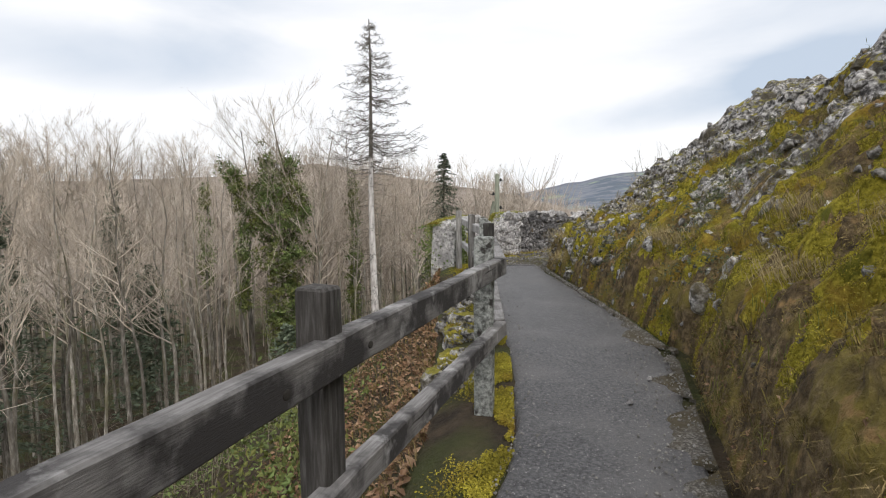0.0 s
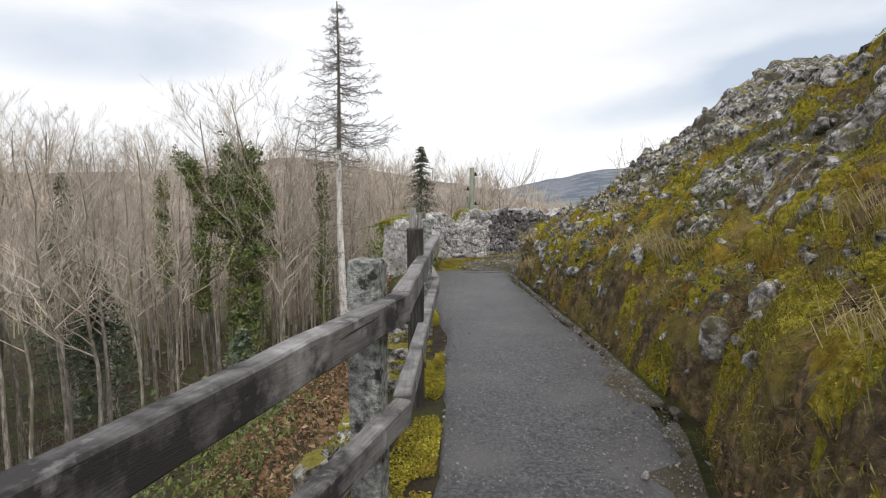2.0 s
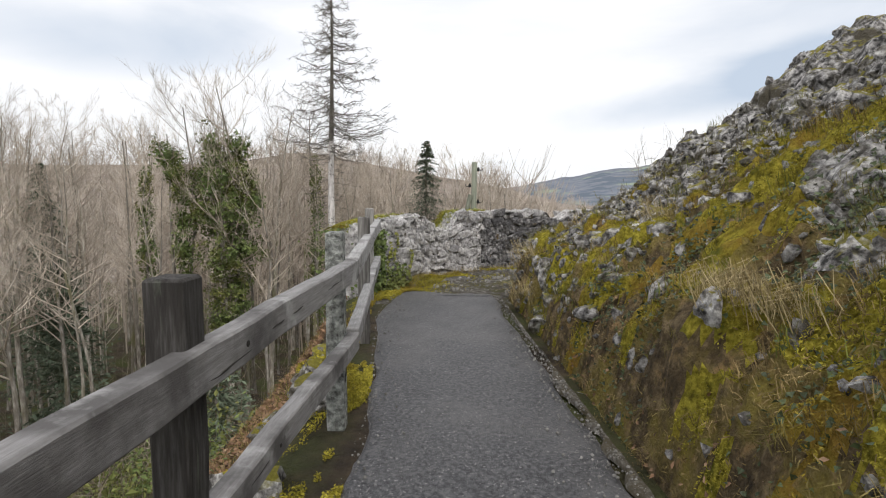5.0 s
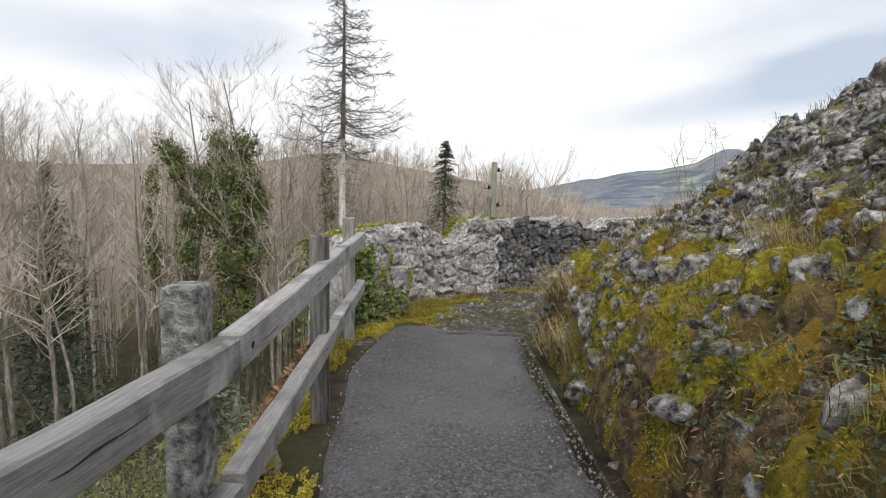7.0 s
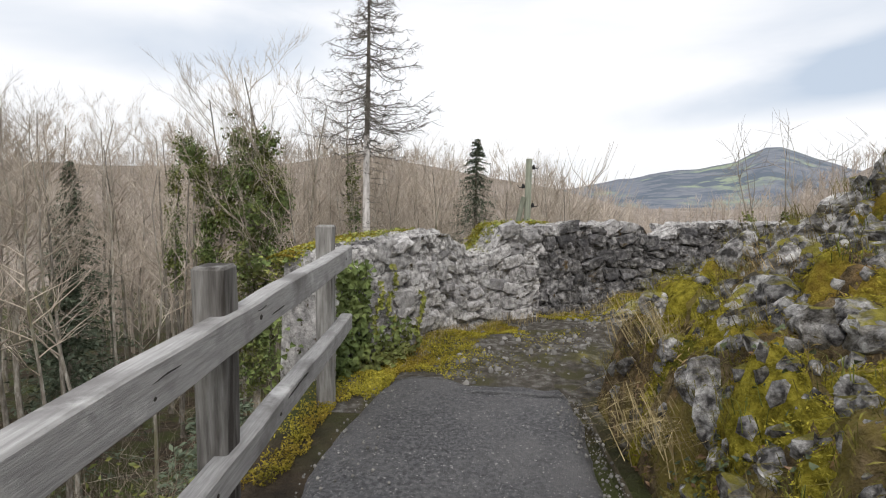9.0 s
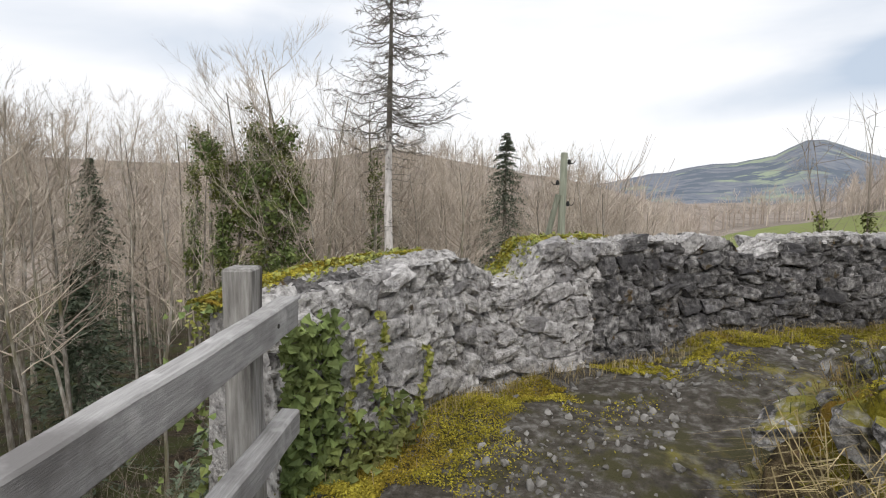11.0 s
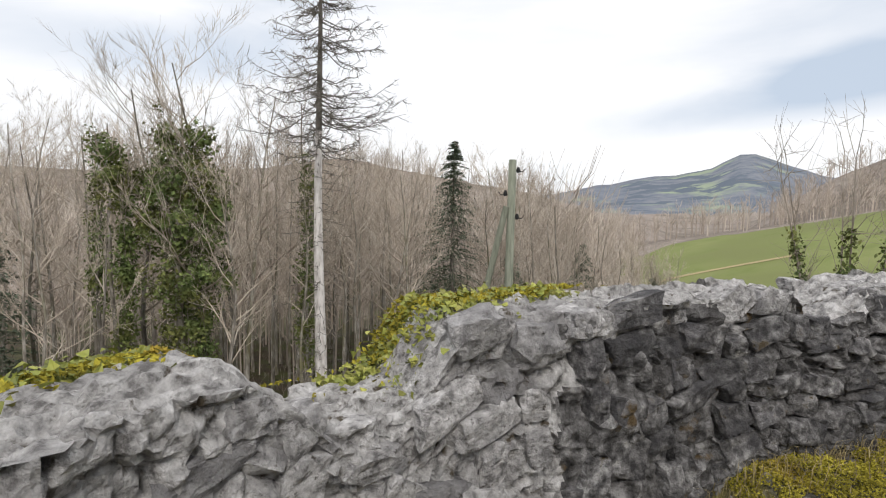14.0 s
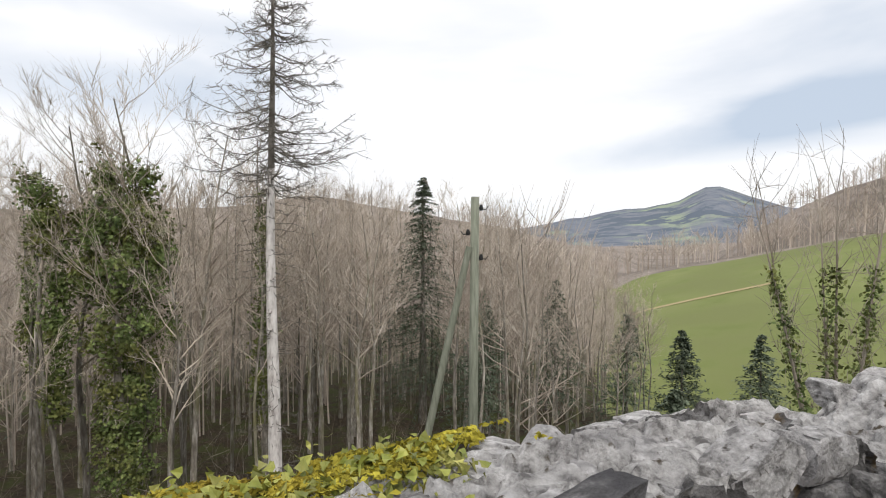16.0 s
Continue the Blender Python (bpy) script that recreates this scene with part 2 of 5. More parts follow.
grey_post_m = material("grey_post_timber", [(0.14, 0.132, 0.125), (0.30, 0.29, 0.275), (0.46, 0.45, 0.435)], 7, 0.9, 0.7, 22, stretch=(6, 6, 0.6), depth=0.015, piece=0.15,
                       second=(0.07, 0.062, 0.056), second_scale=1.0, second_at=(0.5, 0.62))
post_m = material("dark_post_timber", [(0.03, 0.027, 0.025), (0.065, 0.06, 0.056), (0.14, 0.135, 0.13)], 7, 0.9, 0.7, 22, stretch=(9, 9, 0.8), depth=0.012, piece=0.2,
                  third=(0.15, 0.165, 0.13), third_scale=3, third_at=(0.62, 0.7))
lichen_m = material("lichened_post_timber", [(0.06, 0.06, 0.056), (0.36, 0.375, 0.355), (0.70, 0.72, 0.69)], 30, 0.95, 1.0, 60, second=(0.07, 0.065, 0.06), second_scale=9, second_at=(0.6, 0.66), depth=0.04)
bark_m = material("grey_bark", [(0.10, 0.086, 0.07), (0.24, 0.215, 0.182), (0.50, 0.47, 0.425)], 3, 0.95, 0.5, 14, stretch=(3, 3, 0.7), second=(0.15, 0.14, 0.07), second_scale=0.8, second_at=(0.5, 0.7), piece=0.4)
twig_m = material("winter_twigs", [(0.27, 0.22, 0.172), (0.46, 0.395, 0.325), (0.62, 0.56, 0.485)], 0.9, 0.95, 0, piece=0.35)
brush_m = material("brushwood", [(0.08, 0.062, 0.042), (0.19, 0.155, 0.115), (0.38, 0.335, 0.27)], 0.6, 0.95, 0, island=0.5)
far_twig = material("far_winter_trees", [(0.30, 0.25, 0.205), (0.46, 0.395, 0.335), (0.60, 0.53, 0.46)], 0.05, 0.95, 0, island=0.3, space="Position")
spruce_m = material("bare_spruce_trunk", [(0.34, 0.30, 0.28), (0.70, 0.66, 0.63), (0.88, 0.85, 0.82)], 1.6, 0.9, 0.5, 12, stretch=(4, 4, 1.2), third=(0.14, 0.12, 0.10), third_scale=2.5, third_at=(0.62, 0.68))
dead_m = material("dead_conifer_twigs", [(0.075, 0.066, 0.055), (0.155, 0.14, 0.12), (0.27, 0.25, 0.22)], 2, 0.95, 0)
fir_m = material("fir_needles", [(0.065, 0.085, 0.058), (0.125, 0.155, 0.105), (0.20, 0.23, 0.155)], 3, 0.9, 0, piece=0.25)
ivy_m = material("ivy_leaf", [(0.06, 0.09, 0.03), (0.125, 0.17, 0.055), (0.22, 0.265, 0.09)], 2.5, 0.7, 0, second=(0.15, 0.155, 0.045), second_scale=0.7, specular=0.25, island=0.4)
dark_ivy = material("dark_ivy_leaf", [(0.025, 0.036, 0.014), (0.06, 0.08, 0.032), (0.11, 0.135, 0.055)], 8, 0.5, 0, specular=0.4, island=0.45)
ivy_yellow = material("pale_ivy_leaf", [(0.10, 0.13, 0.025), (0.24, 0.255, 0.05), (0.42, 0.39, 0.12)], 12, 0.55, 0, specular=0.4, island=0.4)
moss_m = material("moss_fronds", [(0.14, 0.12, 0.016), (0.31, 0.27, 0.033), (0.50, 0.44, 0.065)], 3.2, 0.95, 0, second=(0.26, 0.165, 0.03), second_scale=1.7, second_at=(0.52, 0.70), space="Position", island=0.4)
thatch_m = material("brown_thatch", [(0.07, 0.05, 0.022), (0.21, 0.152, 0.065), (0.40, 0.30, 0.14)], 4, 0.95, 0, second=(0.15, 0.14, 0.025), second_scale=1.5, second_at=(0.45, 0.6), space="Position", island=0.5)
straw_m = material("dry_grass", [(0.20, 0.15, 0.07), (0.36, 0.29, 0.15), (0.50, 0.42, 0.25)], 6, 0.9, 0, space="Position", island=0.35)
grass_m = material("green_grass", [(0.06, 0.08, 0.015), (0.13, 0.15, 0.03), (0.22, 0.22, 0.06)], 6, 0.9, 0, space="Position", island=0.35)
dead_leaf_m = material("dead_leaf", [(0.10, 0.055, 0.03), (0.22, 0.13, 0.075), (0.38, 0.27, 0.18)], 5, 0.8, 0, space="Position", island=0.5)
pole_m = material("treated_pole_timber", [(0.14, 0.15, 0.115), (0.22, 0.235, 0.18), (0.29, 0.30, 0.245)], 3, 0.9, 0.3, 20, stretch=(6, 6, 0.6))
black_m = material("dark_insulator", [(0.015, 0.015, 0.015), (0.03, 0.03, 0.03)], 5, 0.5, 0)
cut_m = material("dark_knot", [(0.02, 0.018, 0.016), (0.05, 0.045, 0.04)], 30, 0.9, 0)

# ---- helpers of the scene ----


def noise2(x, y, seed=0):
    """Smooth value noise in -1..1 on arrays."""
    x, y = np.asarray(x, float), np.asarray(y, float)
    xi, yi = np.floor(x), np.floor(y)
    fx, fy = x - xi, y - yi
    fx, fy = fx * fx * (3 - 2 * fx), fy * fy * (3 - 2 * fy)

    def h(a, b):
        v = np.sin(a * 127.1 + b * 311.7 + seed * 74.7) * 43758.5453
        return (v - np.floor(v)) * 2 - 1
    return (h(xi, yi) * (1 - fx) + h(xi + 1, yi) * fx) * (1 - fy) + (h(xi, yi + 1) * (1 - fx) + h(xi + 1, yi + 1) * fx) * fy


def fbm(x, y, octaves=4, seed=0):
    total, amp = 0, 1.0
    for k in range(octaves):
        total = total + amp * noise2(x * 2 ** k, y * 2 ** k, seed + k)
        amp *= 0.5
    return total


def step(a, b, x):
    t = np.clip((np.asarray(x, float) - a) / (b - a), 0, 1)
    return t * t * (3 - 2 * t)


def mesh_object(name, verts, faces, mat, parent=None, smooth=True, label=""):
    me = bpy.data.meshes.new(name)
    me.from_pydata([tuple(v) for v in verts], [], [tuple(f) for f in faces])
    me.materials.append(mat)
    if smooth:
        me.polygons.foreach_set("use_smooth", [True] * len(me.polygons))
    ob = new(name, me)
    ob.parent = parent
    if label:
        ob["label"] = label
    return ob


def part(name, bm, mat, parent, label=""):
    me = bpy.data.meshes.new(name)
    bm.to_mesh(me)
    bm.free()
    me.materials.append(mat)
    ob = new(name, me)
    ob.parent = parent
    if label:
        ob["label"] = label
    return ob


def empty(name, m=None):
    ob = new(name)
    ob.empty_display_size = 0.1
    if m is not None:
        ob.matrix_basis = m
    return ob


class Tubes:
    """Collects tapered tubes and flat leaves into one mesh."""

    def __init__(self):
        self.v, self.f = [], []

    def tube(self, points, radii, sides=4):
        base = len(self.v)
        n = len(points)
        for i, p in enumerate(points):
            d = points[min(i + 1, n - 1)] - points[max(i - 1, 0)]
            d = d / (np.linalg.norm(d) + 1e-9)
            a = np.cross(d, (0.31, 0.95, 0.02) if abs(d[2]) > 0.9 else (0, 0, 1.0))
            a /= np.linalg.norm(a) + 1e-9
            b = np.cross(d, a)
            for k in range(sides):
                c = 2 * math.pi * k / sides
                self.v.append(p + radii[i] * (math.cos(c) * a + math.sin(c) * b))
        for i in range(n - 1):
            for k in range(sides):
                p, q = base + i * sides + k, base + i * sides + (k + 1) % sides
                self.f.append((p, q, q + sides, p + sides))

    def ribbon(self, p, m, q, width):
        """A twig too thin to be round: a narrow bent strip."""
        base = len(self.v)
        w = np.array([width, width * 0.4, 0.0])
        self.v += [p - w, p + w, m + w * 0.8, m - w * 0.8, q]
        self.f += [(base, base + 1, base + 2, base + 3), (base + 3, base + 2, base + 4)]

    def leaf(self, p, size, rng, normal=None, aspect=0.7):
        d = rng.normal(size=3) if normal is None else np.asarray(normal) + 0.5 * rng.normal(size=3)
        d /= np.linalg.norm(d) + 1e-9
        a = np.cross(d, rng.normal(size=3))
        a /= np.linalg.norm(a) + 1e-9
        b = np.cross(d, a) * aspect
        base = len(self.v)
        self.v += [p - a * size * 0.5, p + b * size * 0.5 + d * size * 0.12, p + a * size * 0.6, p - b * size * 0.5 + d * size * 0.12]
        self.f.append((base, base + 1, base + 2, base + 3))

    def make(self, name, mat, parent=None, label="", smooth=True):
        return mesh_object(name, self.v, self.f, mat, parent, smooth, label)


def scatter(name, P, N, size, mat, rng, parent=None, aspect=0.6, tilt=0.6, curl=0.15, lobed=False):
    """Many small pointed leaves at the places P, turned roughly to the normals N."""
    P, N, size = np.asarray(P), np.asarray(N), np.asarray(size)[:, None]
    n = len(P)
    d = N + tilt * rng.normal(size=(n, 3))
    d /= np.linalg.norm(d, axis=1, keepdims=True) + 1e-9
    a = np.cross(d, rng.normal(size=(n, 3)))
    a /= np.linalg.norm(a, axis=1, keepdims=True) + 1e-9
    b = np.cross(d, a) * aspect
    if not lobed:
        V = np.stack([P - a * size * 0.5, P + b * size * 0.5 + d * size * curl, P + a * size * 0.6, P - b * size * 0.5 + d * size * curl], 1).reshape(-1, 3)
        return mesh_object(name, V.tolist(), np.arange(4 * n).reshape(n, 4).tolist(), mat, parent, False)
    fold = d * size * curl
    V = np.stack([P - a * size * 0.45, P - a * size * 0.3 + b * size * 0.62 + fold, P + a * size * 0.08 + b * size * 0.34 + fold * 0.7, P + a * size * 0.6 - fold * 0.6,
                  P + a * size * 0.08 - b * size * 0.34 + fold * 0.7, P - a * size * 0.3 - b * size * 0.62 + fold], 1).reshape(-1, 3)
    k = 6 * np.arange(n)[:, None]
    F = (k + np.array([0, 3, 2, 1])).tolist() + (k + np.array([0, 5, 4, 3])).tolist()
    return mesh_object(name, V.tolist(), F, mat, parent, False)


def blades(name, P, length, lean, width, mat, rng, parent=None):
    """Many thin blades of grass rooted at P, each bent over by lean."""
    P, L = np.asarray(P), np.asarray(length)[:, None]
    n = len(P)
    a = rng.uniform(0, 2 * math.pi, n)
    out = np.stack([np.cos(a), np.sin(a), 0 * a], 1) * rng.uniform(0.3, 1.0, (n, 1)) + np.asarray(lean)
    side = np.stack([-np.sin(a), np.cos(a), 0 * a], 1) * width
    up = np.array([0, 0, 1.0])
    mid = P + L * (0.5 * up + 0.22 * out)
    tip = P + L * (0.62 * up + 0.75 * out)
    V = np.stack([P - side, P + side, mid + side * 0.7, mid - side * 0.7, tip], 1).reshape(-1, 3)
    k = 5 * np.arange(n)[:, None]
    F = (k + np.array([0, 1, 2, 3])).tolist() + (k + np.array([3, 2, 4])).tolist()
    return mesh_object(name, V.tolist(), F, mat, parent, False)


def worley(x, y, seed=0):
    """Distances to the nearest and the second nearest of jittered cell points, and the nearest cell's own random value."""
    x, y = np.asarray(x, float), np.asarray(y, float)
    xi, yi = np.floor(x), np.floor(y)
    f1, f2, own = np.full(x.shape, 9.0), np.full(x.shape, 9.0), np.zeros(x.shape)

    def h(a, b, k):
        v = np.sin(a * 127.1 + b * 311.7 + (seed + k) * 74.7) * 43758.5453
        return v - np.floor(v)
    for i in (-1, 0, 1):
        for j in (-1, 0, 1):
            a, b = xi + i, yi + j
            d = np.hypot(a + 0.1 + 0.8 * h(a, b, 1) - x, b + 0.1 + 0.8 * h(a, b, 2) - y)
            near = d < f1
            f2 = np.where(near, f1, np.minimum(f2, d))
            own = np.where(near, h(a, b, 3), own)
            f1 = np.where(near, d, f1)
    return f1, f2, own


def grid_mesh(X, Y, Z):
    ny, nx = X.shape
    verts = np.stack([X, Y, Z], -1).reshape(-1, 3)
    i = np.arange(nx * (ny - 1)).reshape(ny - 1, nx)[:, :-1].ravel()
    faces = np.stack([i, i + 1, i + nx + 1, i + nx], 1)
    return verts, faces


# ---- the plan: path edges, fence line, wall line ----
LEFT = [(-6, -2.9), (0, -0.75), (3, 0.36), (3.7, 0.45), (5, 0.58), (6.9, 0.64), (7.7, 0.57), (9.2, 0.44), (10, 0.46), (10.6, 0.62)]
RIGHT = [(-6, -1.7), (0, 0.5), (3, 1.46), (4.5, 1.93), (5, 2.0), (6, 2.0), (7, 1.95), (8.3, 1.88), (10, 1.8), (10.6, 1.76)]
POSTS = [(-1.05, -0.27), (-0.39, 1.58), (0.275, 3.7), (0.4, 5.1), (0.475, 6.83), (0.41, 8.5), (0.255, 10.12)]
WALL = [(0.2, 10.48), (0.45, 11.0), (0.72, 11.5), (0.98, 11.9), (1.22, 12.17), (1.5, 12.36), (1.75, 12.48), (2.1, 12.68), (2.5, 12.92), (3.0, 13.16), (4.0, 13.55), (5.2, 14.0), (6.4, 14.5)]


def along(line, y):
    a = np.array(line)
    return np.interp(y, a[:, 0], a[:, 1])


def path_z(y):
    return 0.028 * np.clip(y, -8, 14)


def bank_edge(y):
    return np.where(y < 10.3, along(RIGHT, y) + 0.02, 1.82 + np.interp(y, [10.3, 10.7, 11.2, 12, 13, 15], [0, 0.3, 0.9, 1.8, 2.9, 4.6]))


def bank_height(s, y):
    """Height of the rocky bank above the path, s metres in from the path's edge."""
    base = np.interp(s, [0, 0.09, 0.17, 0.28, 0.42, 0.6, 0.8, 1.2, 1.9, 4.1, 4.6, 5.4, 9], [-0.22, -0.18, 0.10, 0.42, 0.58, 0.68, 0.84, 1.1, 1.6, 2.9, 3.0, 2.95, 2.9])
    near = step(8.5, 5.5, y)
    steep = np.interp(s, [0, 0.2, 0.5, 1.5, 2.4, 2.8, 3.4, 9], [0, 0.1, 0.18, 0.4, 0.62, 1.0, 1.15, 1.2])
    low = step(11.8, 14.0, y)
    return (base + near * steep) * (1 - 0.55 * low)


SKY_LEFT = [(-180, 1.5), (-60, 2.0), (-45, 2.2), (-30, 2.4), (-20, 3.0), (-13.6, 4.3), (-8, 3.3), (-3, 2.4), (3, 1.5), (7, 0.9), (12, -0.5), (20, -3), (180, 1.5)]
SKY_FAR = [(-180, 1), (0, 0.2), (8, 0.9), (12, 1.7), (17, 2.7), (20, 2.8), (23, 3.5), (25.8, 5.0), (28.5, 3.9), (32, 2.5), (36, 1.8), (60, 1.5), (180, 1)]
SKY_RIGHT = [(-180, 0), (24, -4), (29, 0), (33, 3.0), (39, 5.2), (50, 6.5), (80, 5), (120, 2), (180, 0)]


def ground_z(x, y):
    """The one sheet of ground: the knoll with its terrace, the wooded slope, the valley, the hills."""
    x, y = np.asarray(x, float), np.asarray(y, float)
    # distance outside the knoll's rim (fence line and wall)
    rim_x = np.interp(y, [-8, -0.3, 1.56, 3.39, 5, 6.7, 8.4, 10.2, 10.8], [-4.4, -1.3, -0.6, 0.1, 0.26, 0.36, 0.28, 0.1, 0.15])
    out_l = np.where(y < 10.8, rim_x - x, -1e3)
    w = np.array(WALL)
    rim_y = np.interp(x, w[:, 0], w[:, 1]) + 0.35
    out_f = np.where(x > 0.1, y - rim_y, np.hypot(np.minimum(x - 0.1, 0), np.maximum(y - 10.8, 0)))
    d = np.maximum(np.maximum(out_l, out_f), 0)
    d = np.where((x < 0.1) & (y > 10.8), np.hypot(0.1 - x, y - 10.8), d)
    top = path_z(np.minimum(y, 12.5)) - 0.035 + 0.14 * step(1.5, 3.2, x) * step(10.3, 11.5, y)
    lumps = 0.045 * fbm(x * 2.6, y * 2.6, 5, 3) * step(10.4, 11.0, y)
    fall = np.interp(d, [0, 0.25, 0.7, 2, 6, 13, 30, 60, 120, 400, 5000], [0, 0.12, 0.8, 2.4, 5.2, 9.0, 11.5, 14, 18, 22, 26])
    z = top + lumps - fall + np.minimum(d, 8) * 0.05 * fbm(x * 0.4, y * 0.4, 4, 8)
    r = np.hypot(x - 1.8, y - 11.7)
    az = np.degrees(np.arctan2(x - 1.8, y - 11.7))

    def ridge(sky, near, peak, far, rough):
        a = np.array(sky)
        e = np.interp(az, a[:, 0], a[:, 1])
        e = 0.5 * e + 0.25 * np.interp(az - 1, a[:, 0], a[:, 1]) + 0.25 * np.interp(az + 1, a[:, 0], a[:, 1])
        crest = 1.7 + peak * np.tan(np.radians(e + rough * fbm(az * 0.35, r * 0 + peak, 4, 5)))
        k = step(near, peak, r) * (1 - 0.4 * step(peak, far, r))
        return -20 + (crest + 20) * k
    hills = np.maximum(np.maximum(ridge(SKY_LEFT, 90, 330, 700, 0.15), ridge(SKY_FAR, 700, 1900, 3500, 0.12)), ridge(SKY_RIGHT, 170, 330, 600, 0.2))
    far = step(55, 110, r)
    z = np.where(r > 55, np.maximum(z * (1 - far) + far * hills, np.where(r > 110, hills, -99)), z)
    # the meadow's hillside
    field = step(13, 20, az) * (1 - step(70, 100, az))
    rise = np.interp(r, [40, 60, 110, 170, 230], [0, 0.12, 0.5, 1.0, 1.02])
    crest = 1.7 + 170 * np.tan(np.radians(np.interp(az, [14, 18, 24, 30, 38, 60], [-5.5, -4.3, -2.9, -1.6, 0.4, 3])))
    fz = -16 + (crest + 16) * rise
    k = field * step(38, 55, r) * (1 - step(200, 300, r))
    return z * (1 - k) + np.maximum(fz, np.where(r > 180, z, -99)) * k


# ---- ground, path, terrace ----
def spread(lo, hi, fine, limit, growth):
    inner = list(np.arange(lo, hi + 1e-6, fine))
    up, step_, p = [], fine, hi
    while p < limit:
        step_ *= growth
        p += step_
        up.append(p)
    down, step_, p = [], fine, lo
    while p > -limit:
        step_ *= growth
        p -= step_
        down.append(p)
    return np.array(down[::-1] + inner + up)


gx, gy = np.meshgrid(spread(-2.0, 4.5, 0.1, 3500, 1.055), spread(-2.0, 14.5, 0.1, 3500, 1.055))
gz = ground_z(gx, gy)
under_bank = (gx > bank_edge(gy) + 0.25) & (gx < 9) & (gy > -4) & (gy < 13.6)
gz = np.where(under_bank, gz - 0.5, gz)
verts, faces = grid_mesh(gx, gy, gz)
ground = mesh_object("ground", verts, faces, litter)
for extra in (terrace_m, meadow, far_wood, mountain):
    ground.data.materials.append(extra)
cx, cy = verts[faces].mean(1)[:, 0], verts[faces].mean(1)[:, 1]
cr, ca = np.hypot(cx - 1.8, cy - 11.7), np.degrees(np.arctan2(cx - 1.8, cy - 11.7))
zone = np.zeros(len(faces), int)
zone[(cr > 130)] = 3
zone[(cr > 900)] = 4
zone[(ca > 15.5) & (ca < 80) & (cr > 48) & (cr < 176)] = 2
zone[(cy > 10.0) & (cx > 0.35) & (cx < 9) & (cy < 14.6) & (cr < 8)] = 1
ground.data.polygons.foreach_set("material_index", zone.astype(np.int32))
tagged(ground, "wooded hillside ground with leaf litter, meadow and hills", "ground", kind="structure")

py = np.arange(-5.0, 10.56, 0.06)
pu = np.linspace(0, 1, 25)
PY, PU = np.meshgrid(py, pu, indexing="ij")
rag = 0.025 * fbm(PY * 3, PU * 0, 4, 11)
PX = along(LEFT, PY) * (1 - PU) + along(RIGHT, PY) * PU + rag * (np.abs(PU - 0.5) * 2) ** 4
PYR = PY + np.where(PY > 10.3, 0.12 * fbm(PX * 2.5, PX * 0, 4, 2), 0)
PZ = path_z(PY) + 0.012 * (1 - (2 * PU - 1) ** 2) + 0.006 * fbm(PX * 3, PY * 3, 3, 4)
PZ[-1] -= 0.05
PZ[:, 0] -= 0.06
PZ[:, -1] -= 0.06
verts, faces = grid_mesh(PX, PYR, PZ)
path = mesh_object("path", verts, faces, asphalt)
tagged(path, "worn dark grey asphalt footpath along the slope", "path", kind="structure")

# ---- rocky bank beside the path ----
def rockiness(x, y, s):
    """Where bare crag shows through the moss: high on the bank and towards its far end."""
    return step(0.0, 0.55, 0.35 * fbm(x * 0.9, y * 0.9, 3, 51) + 0.55 * step(6.5, 10.5, y) * step(0.15, 0.6, s) + 0.5 * step(2.0, 3.4, s) + 0.12 * step(2.5, 5.5, y) * step(0.25, 0.6, s) - 0.14)


def cushions(x, y):
    """Swell of the moss cushions, and how mossy the place is (above 0: moss, below: bare soil and thatch)."""
    bend_ = 0.35 * fbm(x * 3, y * 3, 2, 31)
    f1, f2, own = worley(x * 3.0 + bend_, y * 3.0 - bend_, 33)
    f3, _, own3 = worley(x * 7.5, y * 7.5, 35)
    swell = np.maximum(0, 0.62 - f1) * (0.35 + 0.65 * own) * 0.26 + np.maximum(0, 0.6 - f3) * 0.07
    return swell, 0.5 - f1 - 0.22 * step(0.6, 0.15, x - bank_edge(y)) - 0.14 * step(4.6, 2.6, y) + 0.6 * (own - 0.35) + 0.30 * fbm(x * 1.1, y * 1.1, 3, 37) + 0.15 * fbm(x * 9, y * 9, 2, 39)


def bank_surface(s, y):
    s, y = np.asarray(s, float), np.asarray(y, float)
    x = bank_edge(y) + s
    k = rockiness(x, y, s)
    f1, f2, own = worley(x * 3.1 + 0.4 * fbm(x * 2, y * 2, 2, 3), y * 3.4, 61)
    f3, f4, own2 = worley(x * 6.5, y * 7, 63)
    blocks = (0.55 * own + 0.6 * np.minimum(f2 - f1, 0.5)) * 0.22 + (0.5 * own2 + 0.5 * np.minimum(f4 - f3, 0.5)) * 0.07
    soft = 0.10 * fbm(x * 1.5, y * 1.5, 4, 21) + 0.05 * fbm(x * 6, y * 6, 3, 23)
    pad, _ = cushions(x, y)
    soft = soft + (1 - k) * pad
    ledge = 0.14 * np.exp(-((y - 9.6) / 0.8) ** 2 - ((s - 3.9) / 0.5) ** 2) + 0.05 * np.exp(-((y - 8.9) / 0.6) ** 2 - ((s - 4.3) / 0.5) ** 2)
    ledge = ledge + 0.5 * step(9.8, 10.8, y) * step(2.2, 4.2, s) * (1 - step(12.2, 13.6, y))
    z = path_z(y) + bank_height(s, y) + step(0.1, 0.4, s) * (soft + k * (0.8 * blocks - 0.1)) + ledge
    hole = np.exp(-((y - 4.75) / 0.28) ** 2 - ((s - 0.16) / 0.12) ** 2) + 0.8 * np.exp(-((y - 8.4) / 0.8) ** 2 - ((s - 0.06) / 0.06) ** 2)
    return x, z - 0.32 * hole


